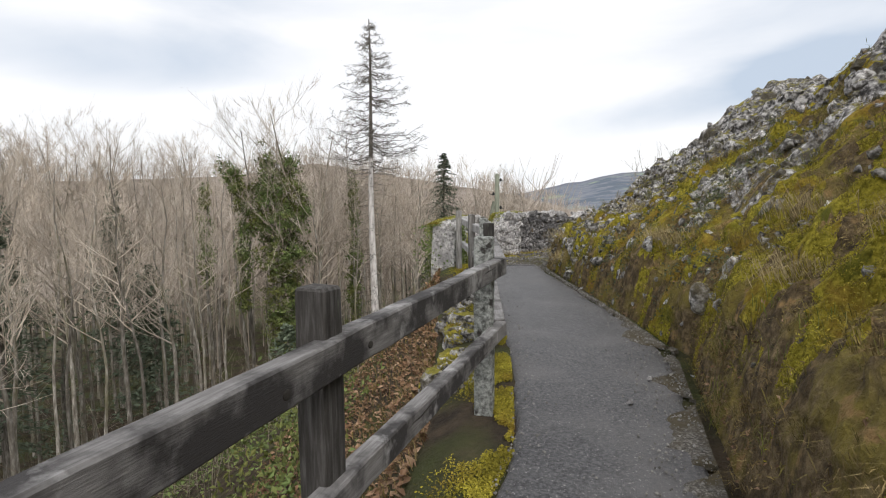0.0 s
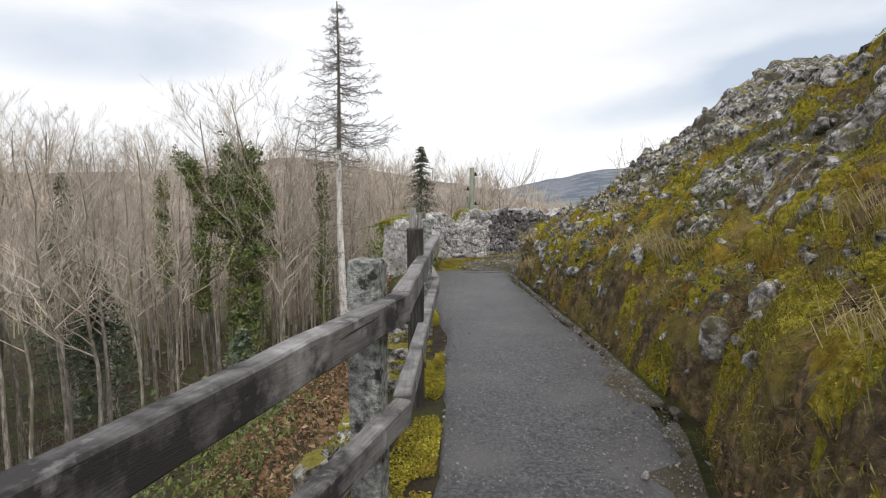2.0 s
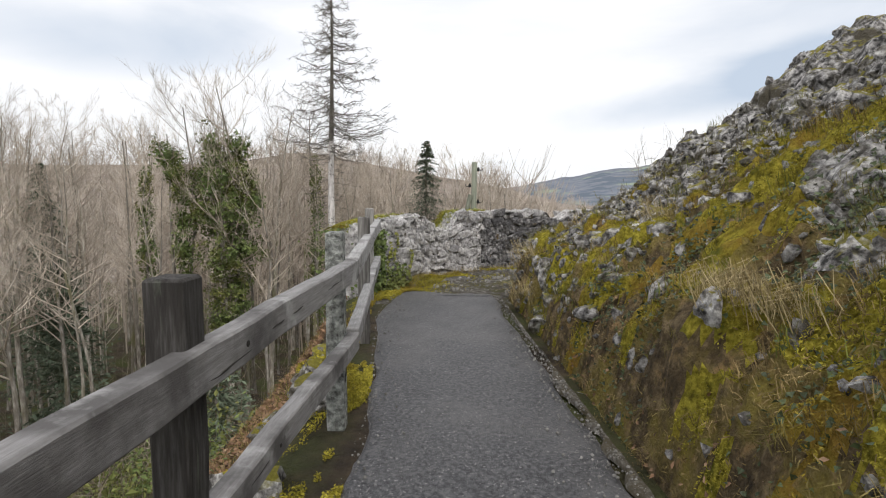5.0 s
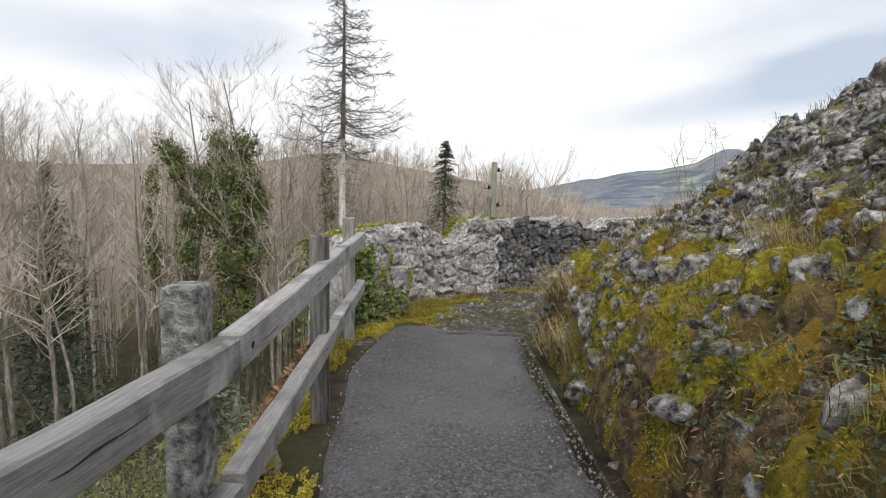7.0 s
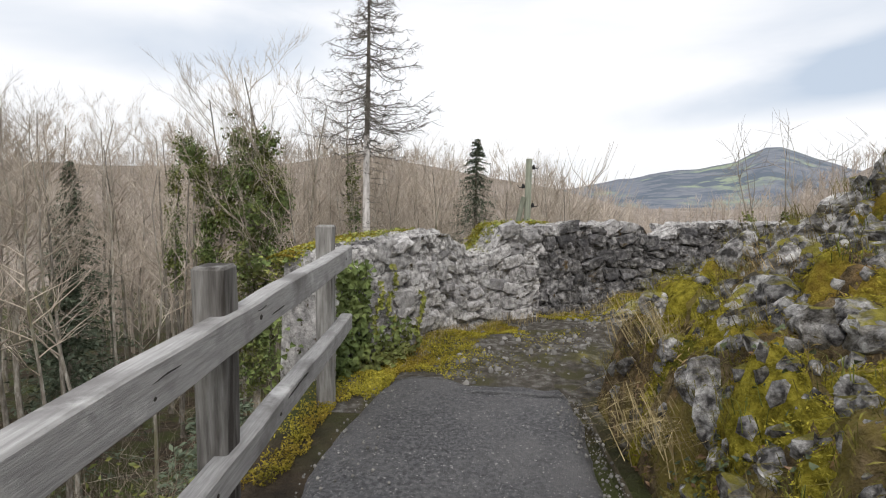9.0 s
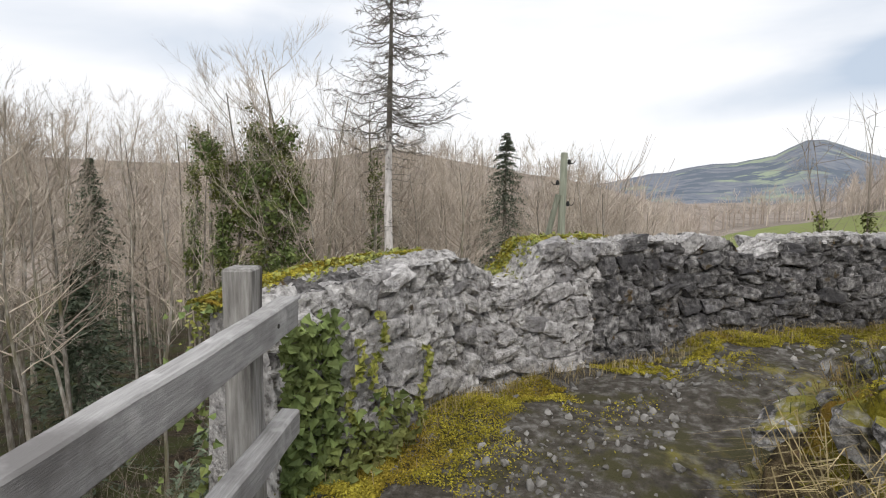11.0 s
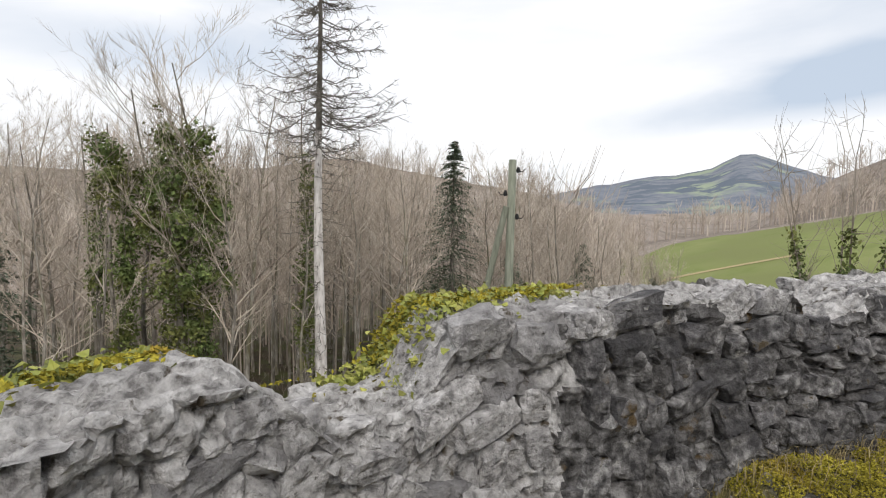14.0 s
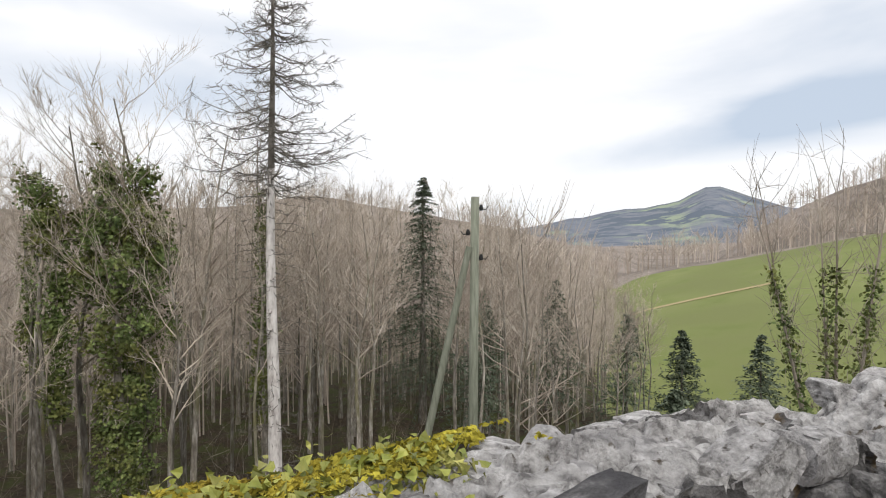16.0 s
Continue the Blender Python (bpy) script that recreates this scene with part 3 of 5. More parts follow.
by = np.concatenate([np.arange(-4.5, 0.5, 0.09), np.arange(0.5, 14.2, 0.03)])
bs = np.concatenate([np.arange(0, 2.4, 0.03), np.arange(2.4, 5.6, 0.05), np.arange(5.6, 9, 0.4)])
BY, BS = np.meshgrid(by, bs, indexing="ij")
BX, BZ = bank_surface(BS, BY)
rough = step(0.1, 0.3, BS)
verts, faces = grid_mesh(BX + 0.05 * fbm(BY * 4, BZ * 4, 3, 6) * rough, BY + 0.04 * fbm(BX * 5, BZ * 5, 3, 7) * rough, BZ)
bank = mesh_object("rocky_bank", verts, faces, bank_m, smooth=False)
bank.data.materials.append(crag_m)
bank.data.materials.append(cushion_m)
mid = verts[faces].mean(1)
mid_s = mid[:, 0] - bank_edge(mid[:, 1])
crag_here = rockiness(mid[:, 0], mid[:, 1], mid_s) + 0.25 * fbm(mid[:, 0] * 5, mid[:, 1] * 5, 3, 71) > 0.42
mossy_here = cushions(mid[:, 0], mid[:, 1])[1] > 0.1
bank.data.polygons.foreach_set("material_index", np.where(crag_here, 1, np.where(mossy_here, 2, 0)).astype(np.int32))
tagged(bank, "mossy limestone bank rising beside the path", "rock bank", kind="structure")


# ---- timber fence ----
def box(bm, size, m, bevel=0.006):
    """A box of that size round the pose m, its edges bevelled."""
    made = bmesh.ops.create_cube(bm, size=1.0, matrix=m @ Matrix.Diagonal((*size, 1)))
    edges = list({e for v in made["verts"] for e in v.link_edges})
    if bevel:
        bmesh.ops.bevel(bm, geom=edges, offset=bevel, segments=1, affect="EDGES")


def worn(bm, amount, scale):
    for v in bm.verts:
        v.co += amount * noise.noise_vector(v.co * scale)


fence = empty("timber_fence")
tagged(fence, "weathered grey two-rail timber fence on square posts", "fence")
POST_TOP = [1.24, 1.25, 1.265, 1.30, 1.295, 1.315, 1.35]
for i, (x, y) in enumerate(POSTS):
    x, y = (x - 0.03, y - 0.1) if i == 2 else (x, y)
    turn = math.degrees(math.atan2(POSTS[min(i + 1, 6)][0] - POSTS[max(i - 1, 0)][0], POSTS[min(i + 1, 6)][1] - POSTS[max(i - 1, 0)][1]))
    bm = bmesh.new()
    foot = float(ground_z(x, y)) - 0.3
    box(bm, (0.122 if i == 2 else 0.1, 0.122 if i == 2 else 0.108, POST_TOP[i] - foot), pose(x, y, (POST_TOP[i] + foot) / 2, 0, 0, -turn) @ Matrix.Translation((0.012, 0, 0)), 0.008)
    bmesh.ops.subdivide_edges(bm, edges=[e for e in bm.edges if e.calc_length() > 0.5], cuts=9)
    worn(bm, 0.006, 5)
    part("post", bm, lichen_m if i in (2, 4) else post_m if i in (0, 1, 3) else grey_post_m, fence, "lichen-crusted grey post" if i in (2, 4) else "dark weathered post" if i in (0, 1, 3) else "weathered grey post")
# top of the upper and of the lower rail at each end
RAILS = [(0, 2, 0.6, 0.05, (1.09, 1.12), (0.66, 0.675)), (2, 4, -0.065, 0.06, (1.12, 1.138), (0.675, 0.705)), (4, 6, -0.075, 0.21, (1.138, 1.205), (0.72, 0.765))]


def rail_z(a, t, low=False):
    """Height of a rail's middle at the share t of its length from post a."""
    ends = next(r[5 if low else 4] for r in RAILS if r[0] == a)
    return ends[0] + (ends[1] - ends[0]) * t - (0.05 if low else 0.058)


for a, b, over_a, over_b, high, low in RAILS:
    for (za, zb), tall in ((high, 0.116), (low, 0.1)):
        p, q = Vector((*POSTS[a], za - tall / 2)), Vector((*POSTS[b], zb - tall / 2))
        d = (q - p).normalized()
        side = Vector((d.y, -d.x, 0)).normalized() * 0.098
        p, q = p + side - d * over_a, q + side + d * over_b
        bm = bmesh.new()
        length = (q - p).length
        m = Matrix.Translation((p + q) / 2) @ d.to_track_quat("Y", "Z").to_matrix().to_4x4()
        box(bm, (0.075, length, tall), Matrix.Identity(4), 0.007)
        bmesh.ops.subdivide_edges(bm, edges=[e for e in bm.edges if e.calc_length() > 0.5], cuts=24)
        worn(bm, 0.007, 3)
        rail = part("rail", bm, dark_timber_m if a == 0 else pale_timber_m if a == 4 else timber_m, fence, "darkly stained grey rail" if a == 0 else "pale silver-grey rail" if a == 4 else "")
        rail.matrix_basis = m

# knots in the rails
def knot(a, b, t, z, size, dark=cut_m):
    p, q = Vector((*POSTS[a], z)), Vector((*POSTS[b], z))
    d = (q - p).normalized()
    side = Vector((d.y, -d.x, 0)).normalized()
    c = p + (q - p) * t + side * 0.1345
    bm = bmesh.new()
    bmesh.ops.create_icosphere(bm, subdivisions=2, radius=1.0, matrix=Matrix.Translation(c) @ d.to_track_quat("Y", "Z").to_matrix().to_4x4() @ Matrix.Diagonal((0.004, size, size * 0.75, 1)))
    part("knot", bm, dark, fence, "dark round knot in the rail")


def crack(a, b, t, z, length):
    """A drying check along the grain on the rail's face."""
    p, q = Vector((*POSTS[a], z)), Vector((*POSTS[b], z))
    d = (q - p).normalized()
    c = p + (q - p) * t + Vector((d.y, -d.x, 0)).normalized() * 0.1345
    bm = bmesh.new()
    bmesh.ops.create_icosphere(bm, subdivisions=2, radius=1.0, matrix=Matrix.Translation(c) @ d.to_track_quat("Y", "Z").to_matrix().to_4x4() @ Matrix.Rotation(0.02, 4, "X") @ Matrix.Diagonal((0.003, length, 0.0026, 1)))
    for v in bm.verts:
        v.co.z += 0.006 * noise.noise(v.co * 14)
    part("crack", bm, cut_m, fence, "dark drying crack along the grain")


crack_rng = random.Random(4)
for a, b in ((0, 2), (2, 4), (4, 6)):
    for k in range(9):
        t = crack_rng.uniform(0.05, 0.97)
        z = rail_z(a, t, k >= 6) + crack_rng.uniform(-0.035, 0.035)
        crack(a, b, t, z, crack_rng.uniform(0.04, 0.17))
for a, b, t, dz, size in ((0, 2, 0.51, -0.01, 0.016), (0, 2, 0.4, -0.015, 0.02), (0, 2, 0.76, 0.01, 0.009), (2, 4, 0.52, 0.0, 0.014), (2, 4, 0.22, 0.01, 0.010), (4, 6, 0.05, 0.0, 0.018), (4, 6, 0.56, 0.0, 0.014),
                          (4, 6, 1.0, 0.0, 0.013), (4, 6, 0.36, -0.02, 0.009)):
    knot(a, b, t, rail_z(a, t) + dz, size)
for a, b, t, size in ((4, 6, 0.62, 0.009), (4, 6, 0.45, 0.011), (2, 4, 0.6, 0.009)):
    knot(a, b, t, rail_z(a, t, True), size)

# ---- stone wall ----
wall_line = np.array(WALL)
seg = np.hypot(*np.diff(wall_line, axis=0).T)
wall_s = np.concatenate([[0], np.cumsum(seg)])
WALL_LENGTH = wall_s[-1]


def wall_at(s):
    """Point on the wall's front foot, and the unit way along and inwards (away from the path)."""
    def p(q):
        q = np.clip(q, 0, WALL_LENGTH)
        return np.array([np.interp(q, wall_s, wall_line[:, 0]), np.interp(q, wall_s, wall_line[:, 1])])
    d = p(s + 0.15) - p(s - 0.15)
    d /= np.linalg.norm(d)
    return (p(s - 0.12) + p(s) + p(s + 0.12)) / 3, d, np.array([-d[1], d[0]])


def wall_top(s):
    """Height of the broken top of the wall."""
    return np.interp(s, [0, 0.25, 0.7, 1.2, 1.5, 1.62, 1.75, 2.02, 2.1, 2.17, 2.24, 2.7, 3.4, 3.98, 4.08, 4.25, 4.4, 4.5, 5.2, 8], [1.08, 1.13, 1.18, 1.2, 1.2, 1.12, 0.98, 0.97, 1.0, 1.13, 1.24, 1.25, 1.25, 1.24, 1.13, 1.1, 1.16, 1.25, 1.28, 1.2])


THICK = 0.55
us = np.arange(0, WALL_LENGTH, 0.016)
prof = [(0.0, v) for v in np.linspace(0, 1, 56)] + [(w, 1.0) for w in np.linspace(0.03, 1, 34)] + [(1.0, v) for v in np.linspace(0.9, -1.2, 8)]
n = len(prof)
PW, PV = np.array([w for w, v in prof]), np.array([v for w, v in prof])
UU = us[:, None] + 0 * PW[None]
HH = (PV * 1.0 + PW * 0.55)[None] + 0 * UU
wob = 0.35 * fbm(UU * 4, HH * 4, 3, 2)
f1, f2, own = worley(UU * 4.2 + wob, HH * 6.0 + wob, 81)
f3, f4, own2 = worley(UU * 10 + wob, HH * 12, 83)
f5, _, own5 = worley(UU * 19, HH * 19, 87)
joint = np.minimum(f2 - f1, 0.16) * (0.45 + 0.55 * step(-0.5, 0.4, fbm(UU * 1.7, HH * 1.7, 3, 14)))
relief = (0.05 * own + 0.24 * joint + 0.028 * own2 + 0.05 * np.minimum(f4 - f3, 0.25) - 0.075 + 0.018 * fbm(UU * 14, HH * 14, 3, 9) + 0.010 * fbm(UU * 30, HH * 30, 2, 29)
          - 0.05 * (own5 > 0.86) * step(0.42, 0.15, f5))
rows_ = np.zeros((len(us), n, 3))
for i, u in enumerate(us):
    c, d, nn = wall_at(u)
    top, foot = float(wall_top(u)), float(ground_z(c[0], c[1] - 0.05)) - 0.08
    back = THICK * PW + 0.06 * np.maximum(PV, 0) * (1 - 2 * PW)
    z = foot + (top - foot) * PV
    face = PW < 0.02
    back = back - np.where(face, relief[i], 0)
    z = z + np.where(~face & (PV == 1), 0.75 * relief[i] - 0.05 * (2 * np.abs(PW - 0.5)) ** 3, 0)
    rows_[i, :, 0], rows_[i, :, 1], rows_[i, :, 2] = c[0] + nn[0] * back, c[1] + nn[1] * back, z
faces = [(i * n + j, (i + 1) * n + j, (i + 1) * n + j + 1, i * n + j + 1) for i in range(len(us) - 1) for j in range(n - 1)]
faces += [tuple(range(n - 1, -1, -1)), tuple((len(us) - 1) * n + j for j in range(n))]
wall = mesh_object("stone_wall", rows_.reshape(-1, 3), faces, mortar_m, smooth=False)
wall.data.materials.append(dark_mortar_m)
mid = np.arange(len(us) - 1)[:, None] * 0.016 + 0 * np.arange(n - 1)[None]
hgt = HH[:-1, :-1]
# darker mortar increases along the wall, mostly below the top, in ragged patches
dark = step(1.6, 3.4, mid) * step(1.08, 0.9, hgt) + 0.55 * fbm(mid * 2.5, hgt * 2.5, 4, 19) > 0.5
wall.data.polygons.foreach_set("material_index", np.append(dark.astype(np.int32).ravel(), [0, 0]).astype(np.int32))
tagged(wall, "low broken rubble limestone wall with mortar", "stone wall", kind="structure")

# ---- trees ----
def bare_tree(name, rng, height, girth, spread_, limbs, lean=0.0, low=0.3, twigs=8, sub=6, label=""):
    """A leafless tree: a trunk and a crown of limbs, branches and twigs."""
    root = empty(name)
    trunk, crown = Tubes(), Tubes()
    n = 9
    bend = rng.normal(size=2) * 0.03 * height
    pts = [np.array([bend[0] * (i / n) ** 2 + lean * height * i / n + 0.02 * height * math.sin(i * 1.3 + bend[1]) * (i / n), bend[1] * (i / n) ** 2, height * 0.92 * i / n - 0.3 * (i == 0)]) for i in range(n + 1)]
    rad = [girth * (1 - 0.9 * i / n) + 0.006 for i in range(n + 1)]
    rad[0] *= 1.35
    trunk.tube(pts, rad, 7)

    def along_trunk(t):
        f = t * n
        i = min(int(f), n - 1)
        return pts[i] * (1 - f + i) + pts[i + 1] * (f - i), rad[i]

    def shoot(p, d, length, r, level):
        if level == 2:
            e = d + rng.normal(size=3) * 0.3 + np.array([0, 0, 0.15])
            crown.ribbon(p, p + d * length * 0.5, p + (d + e) * length * 0.5, 0.0045)
            return
        m = 4 if level == 0 else 3
        q, line, rr = p.copy(), [p.copy()], [r]
        ways = [d]
        for k in range(m):
            d = d + rng.normal(size=3) * 0.16 + np.array([0, 0, 0.10])
            d /= np.linalg.norm(d)
            q = q + d * length / m
            line.append(q.copy())
            ways.append(d)
            rr.append(max(r * (1 - 0.8 * (k + 1) / m), 0.0035))
        crown.tube(line, rr, 4 if level == 0 else 3)
        count = (sub, twigs, 3)[level] if level < 3 else 0
        for j in range(count):
            f = rng.uniform(0.25, 1.0) * m
            i = min(int(f), m - 1)
            s = line[i] * (1 - f + i) + line[i + 1] * (f - i)
            e = ways[i] + rng.normal(size=3) * 0.55
            e[2] += 0.15
            e /= np.linalg.norm(e)
            shoot(s, e, length * rng.uniform(0.35, 0.62), rr[i] * 0.55, level + 1)
    for j in range(limbs):
        t = low + (0.98 - low) * (j + rng.uniform(0, 1)) / limbs
        p, r = along_trunk(t)
        a = rng.uniform(0, 2 * math.pi)
        up = 0.25 + 0.75 * t
        d = np.array([math.cos(a), math.sin(a), up])
        d /= np.linalg.norm(d)
        shoot(p, d, height * spread_ * (1.15 - 0.8 * t) * rng.uniform(0.7, 1.2), max(r * 0.5, 0.012), 0)
    trunk.make("trunk", bark_m, root)
    crown.make("crown", twig_m, root)
    if label:
        tagged(root, label, "tree")
    return root


rng = np.random.default_rng(5)
KINDS = [bare_tree("bare_tree", rng, 15, 0.12, 0.32, 20, low=0.46, twigs=9, sub=7, label="tall bare winter tree with grey bark and fine twigs") for _ in range(4)]
KINDS += [bare_tree("bare_tree", rng, 13, 0.07, 0.24, 15, low=0.52, twigs=8, sub=6, lean=rng.normal() * 0.05, label="slender bare winter tree with thin grey stem") for _ in range(4)]


def place_tree(kind, x, y, top, rz, group="bare trees on the slope"):
    z = float(ground_z(x, y))
    ob = KINDS[kind]
    tall = 15 if kind < 4 else 13
    k = max(0.35, (top - z) / tall)
    made = copy_thing(ob, pose(x, y, z - 0.05, 0, 0, rz))
    made.scale = (k, k, k)
    made["group"] = group
    return made


def skyline(az):
    return float(np.interp(az, [-60, -45, -32, -20, -12, -6, 0, 6, 10, 14, 18, 30, 50], [9, 9, 8.5, 8, 8, 7.5, 6.5, 4.8, 1.5, -0.5, -3, -5.5, -6]))


def blocks_view(x, y, gx_, gy_, wide):
    """Whether a tree at x, y stands between the walk and a tree that is seen free."""
    for ex, ey in ((0.0, 0.0), (1.2, 7.0), (1.6, 11.5)):
        way_ = np.array([gx_ - ex, gy_ - ey])
        far_ = np.linalg.norm(way_)
        way_ /= far_
        t = (x - ex) * way_[0] + (y - ey) * way_[1]
        if 0 < t < far_ + 1 and abs((x - ex) * way_[1] - (y - ey) * way_[0]) < wide:
            return True
    return False


spots = []
for k in range(4000):
    if len(spots) >= 190:
        break
    az = rng.uniform(-58, 20)
    r = 9 + 48 * rng.uniform(0, 1) ** 0.8
    x, y = 1.5 + r * math.sin(radians(az)), 9 + r * math.cos(radians(az))
    if rng.uniform() < 0.25:
        x, y = rng.uniform(-26, -7), rng.uniform(4, 22)
        az, r = math.degrees(math.atan2(x - 1.5, y - 9)), math.hypot(x - 1.5, y - 9)
    if any(math.hypot(x - a, y - b) < 1.0 for a, b in spots) or r < 10 or math.hypot(x + 3.85, y - 29.3) < 2:
        continue
    if az > 10 and r < 26:
        continue
    if any(blocks_view(x, y, *goal) for goal in ((-9.1, 29.8, 1.3), (-3.85, 29.3, 0.7), (2.5, 26.0, 0.7), (0, 53, 1.5), (-11.1, 29.2, 0.5))):
        continue
    spots.append((x, y))
    top = 1.5 + r * math.tan(radians(skyline(az) - 1.2 + rng.uniform(-2.2, 1.2)))
    kind = int(rng.integers(0, 8))
    place_tree(kind, x, y, top, rng.uniform(0, 360))
for i, ob in enumerate(KINDS):
    ob.matrix_basis = pose(-30 - 3 * i, 30 + 2 * i, float(ground_z(-30 - 3 * i, 30 + 2 * i)))
    ob["group"] = "bare trees on the slope"

# dead spruce
SPRUCE = (-3.85, 29.3)
base_z = float(ground_z(*SPRUCE)) - 0.1
spruce = empty("dead_spruce", pose(*SPRUCE, base_z))
tagged(spruce, "tall dead spruce with pale stripped trunk and bare drooping branches", "tree")
H = 11.1 - base_z
CUT = (4.0 - base_z) / H


def spruce_stem(f):
    return np.array([0.05 * math.sin(9 * f), 0.04 * math.sin(7 * f), H * f]), 0.26 * (1 - 0.94 * f) + 0.012


for name, lo, hi, mat, lab in (("trunk", 0.0, CUT, spruce_m, "pale stripped lower trunk"), ("upper_trunk", CUT, 1.0, dead_m, "grey brown upper trunk")):
    T = Tubes()
    line = [spruce_stem(f) for f in np.linspace(lo, hi, 10)]
    T.tube([p for p, _ in line], [r for _, r in line], 9)
    T.make(name, mat, spruce, lab)
T = Tubes()
for k in range(340):
    t = rng.uniform(0.12, 0.995)
    live = t > 0.62
    if not live and rng.uniform() < 0.35:
        continue
    a = rng.uniform(0, 2 * math.pi)
    length = min(3.0, 0.2 + 10.5 * (1 - t)) * rng.uniform(0.4, 1.1) if live else rng.uniform(0.4, 1.6)
    p = spruce_stem(t)[0]
    line, rr = [p], [0.024 if live else 0.013]
    droop, lift = rng.uniform(0.35, 0.75), rng.uniform(0.3, 0.75)
    for j in range(6):
        f = (j + 1) / 6
        line.append(p + np.array([math.cos(a) * length * f, math.sin(a) * length * f, length * (-droop * f + lift * f * f) + 0.05 * math.sin(7 * f + k) if live else -0.15 * length * f]) + rng.normal(size=3) * 0.035)
        rr.append(rr[0] * (1 - 0.75 * f))
    T.tube(line, rr, 3)
    for j in range(int(5 + 7 * length) if live else 4):
        f = rng.uniform(0.15, 1)
        i = min(int(f * 6), 5)
        s = line[i] + (line[i + 1] - line[i]) * (f * 6 - i)
        b = a + rng.choice([-1, 1]) * rng.uniform(0.3, 1.3)
        e = np.array([math.cos(b), math.sin(b), rng.uniform(-0.8, 0.45)]) * rng.uniform(0.12, 0.45) * (0.5 + length * 0.25)
        T.tube([s, s + e * 0.5, s + e + np.array([0, 0, 0.04])], [0.010, 0.008, 0.004], 3)
        if live:
            T.ribbon(s + e * 0.4, s + e * 0.7 + rng.normal(size=3) * 0.06, s + e * 0.8 + rng.normal(size=3) * 0.16, 0.006)
T.make("crown", dead_m, spruce)


def fir(name, x, y, top, width, label):
    z = float(ground_z(x, y)) - 0.1
    tall = top - z
    root = empty(name, pose(x, y, z))
    tagged(root, label, "tree")
    T = Tubes()
    T.tube([np.array([0, 0, tall * i / 6]) for i in range(7)], [0.02 * tall * (1 - 0.95 * i / 6) for i in range(7)], 6)
    T.make("trunk", bark_m, root)
    T = Tubes()
    for k in range(int(34 * tall)):
        t = rng.uniform(0.08, 1) ** 0.75
        a = rng.uniform(0, 2 * math.pi)
        length = width * (1.02 - t) * rng.uniform(0.6, 1.15) + 0.12
        p = np.array([0, 0, tall * t])
        q = p + np.array([math.cos(a) * length, math.sin(a) * length, -0.28 * length])
        T.tube([p, (p + q) / 2 + np.array([0, 0, -0.05]), q], [0.02, 0.014, 0.005], 3)
        for j in range(9):
            f = rng.uniform(0.2, 1.05)
            T.leaf(p + (q - p) * f + rng.normal(size=3) * (0.14, 0.14, 0.07) * min(1, 2.2 * (1.04 - t)), rng.uniform(0.16, 0.34), rng, (0, 0, 1), 0.4)
    T.make("crown", fir_m, root)
    return root


fir("fir_tree", 0.0, 53, 6.3, 7.0, "dark green fir among bare trees")
for x, y, top in ((-24, 27, 4.2), (-17.5, 21, 2.6), (-20, 33, 3.0), (4, 46, -1.5), (9.5, 50, -1.2), (13.5, 47, -3.2), (12.0, 36, -5.0)):
    fir("fir_tree", x, y, top, 4.0, "dark green fir on the wooded slope")


def ivy_tree(x, y, top, girth, lean, lobes, leaves, label):
    """A tree under ivy. lobes: dx, height, half width, half height of the leafy masses round the stem."""
    z = float(ground_z(x, y)) - 0.1
    root = empty("ivy_tree", pose(x, y, z))
    tagged(root, label, "tree")
    tall = top - z
    T, C = Tubes(), Tubes()
    pts = [np.array([lean * (i / 8) ** 1.5, 0.02 * tall * math.sin(i), tall * i / 8]) for i in range(9)]
    T.tube(pts, [girth * (1 - 0.85 * i / 8) for i in range(9)], 8)
    area = np.array([rx * rz for _, _, rx, rz in lobes])
    P, N = [], []
    for (dx, h, rx, rz), n in zip(lobes, (leaves * area / area.sum()).astype(int)):
        c = np.array([dx, 0.0, h - z])
        stem = pts[min(8, max(0, int(8 * (c[2] - rz) / tall)))]
        C.tube([stem, (stem + c) / 2 + rng.normal(size=3) * 0.08, c, c + np.array([0.1 * rng.normal(), 0, rz * 1.1])], [0.06, 0.045, 0.03, 0.01], 4)
        for j in range(int(5 + 9 * rx)):
            p = c + rng.normal(size=3) * (rx * 0.6, rx * 0.6, rz * 0.5)
            e = rng.normal(size=3) * (0.55, 0.55, 0.4) + np.array([0.15 * np.sign(dx), 0, 0.55])
            C.tube([p, p + e * 0.7, p + e * 1.3 + rng.normal(size=3) * 0.12], [0.016, 0.011, 0.004], 3)
            for q in range(4):
                C.ribbon(p + e * 0.6, p + e + rng.normal(size=3) * 0.15, p + e * 1.3 + rng.normal(size=3) * 0.35, 0.006)
        clumps = max(6, n // 26)
        d = rng.normal(size=(clumps, 3))
        d /= np.linalg.norm(d, axis=1, keepdims=True)
        mid_ = c + d * (rx, rx, rz) * rng.uniform(0.5, 1.3, (clumps, 1))
        own = np.repeat(mid_, 26, 0)
        P.append(own + rng.normal(size=own.shape) * (0.15, 0.15, 0.13))
        N.append(np.repeat(d, 26, 0) + (0, 0, 0.5))
    T.make("trunk", bark_m, root)
    C.make("crown", twig_m, root)
    P, N = np.concatenate(P), np.concatenate(N)
    ivy = scatter("ivy", P, N, rng.uniform(0.09, 0.17, len(P)), ivy_m, rng, root, aspect=0.8, tilt=0.7)
    ivy["label"] = "dense dark green ivy"


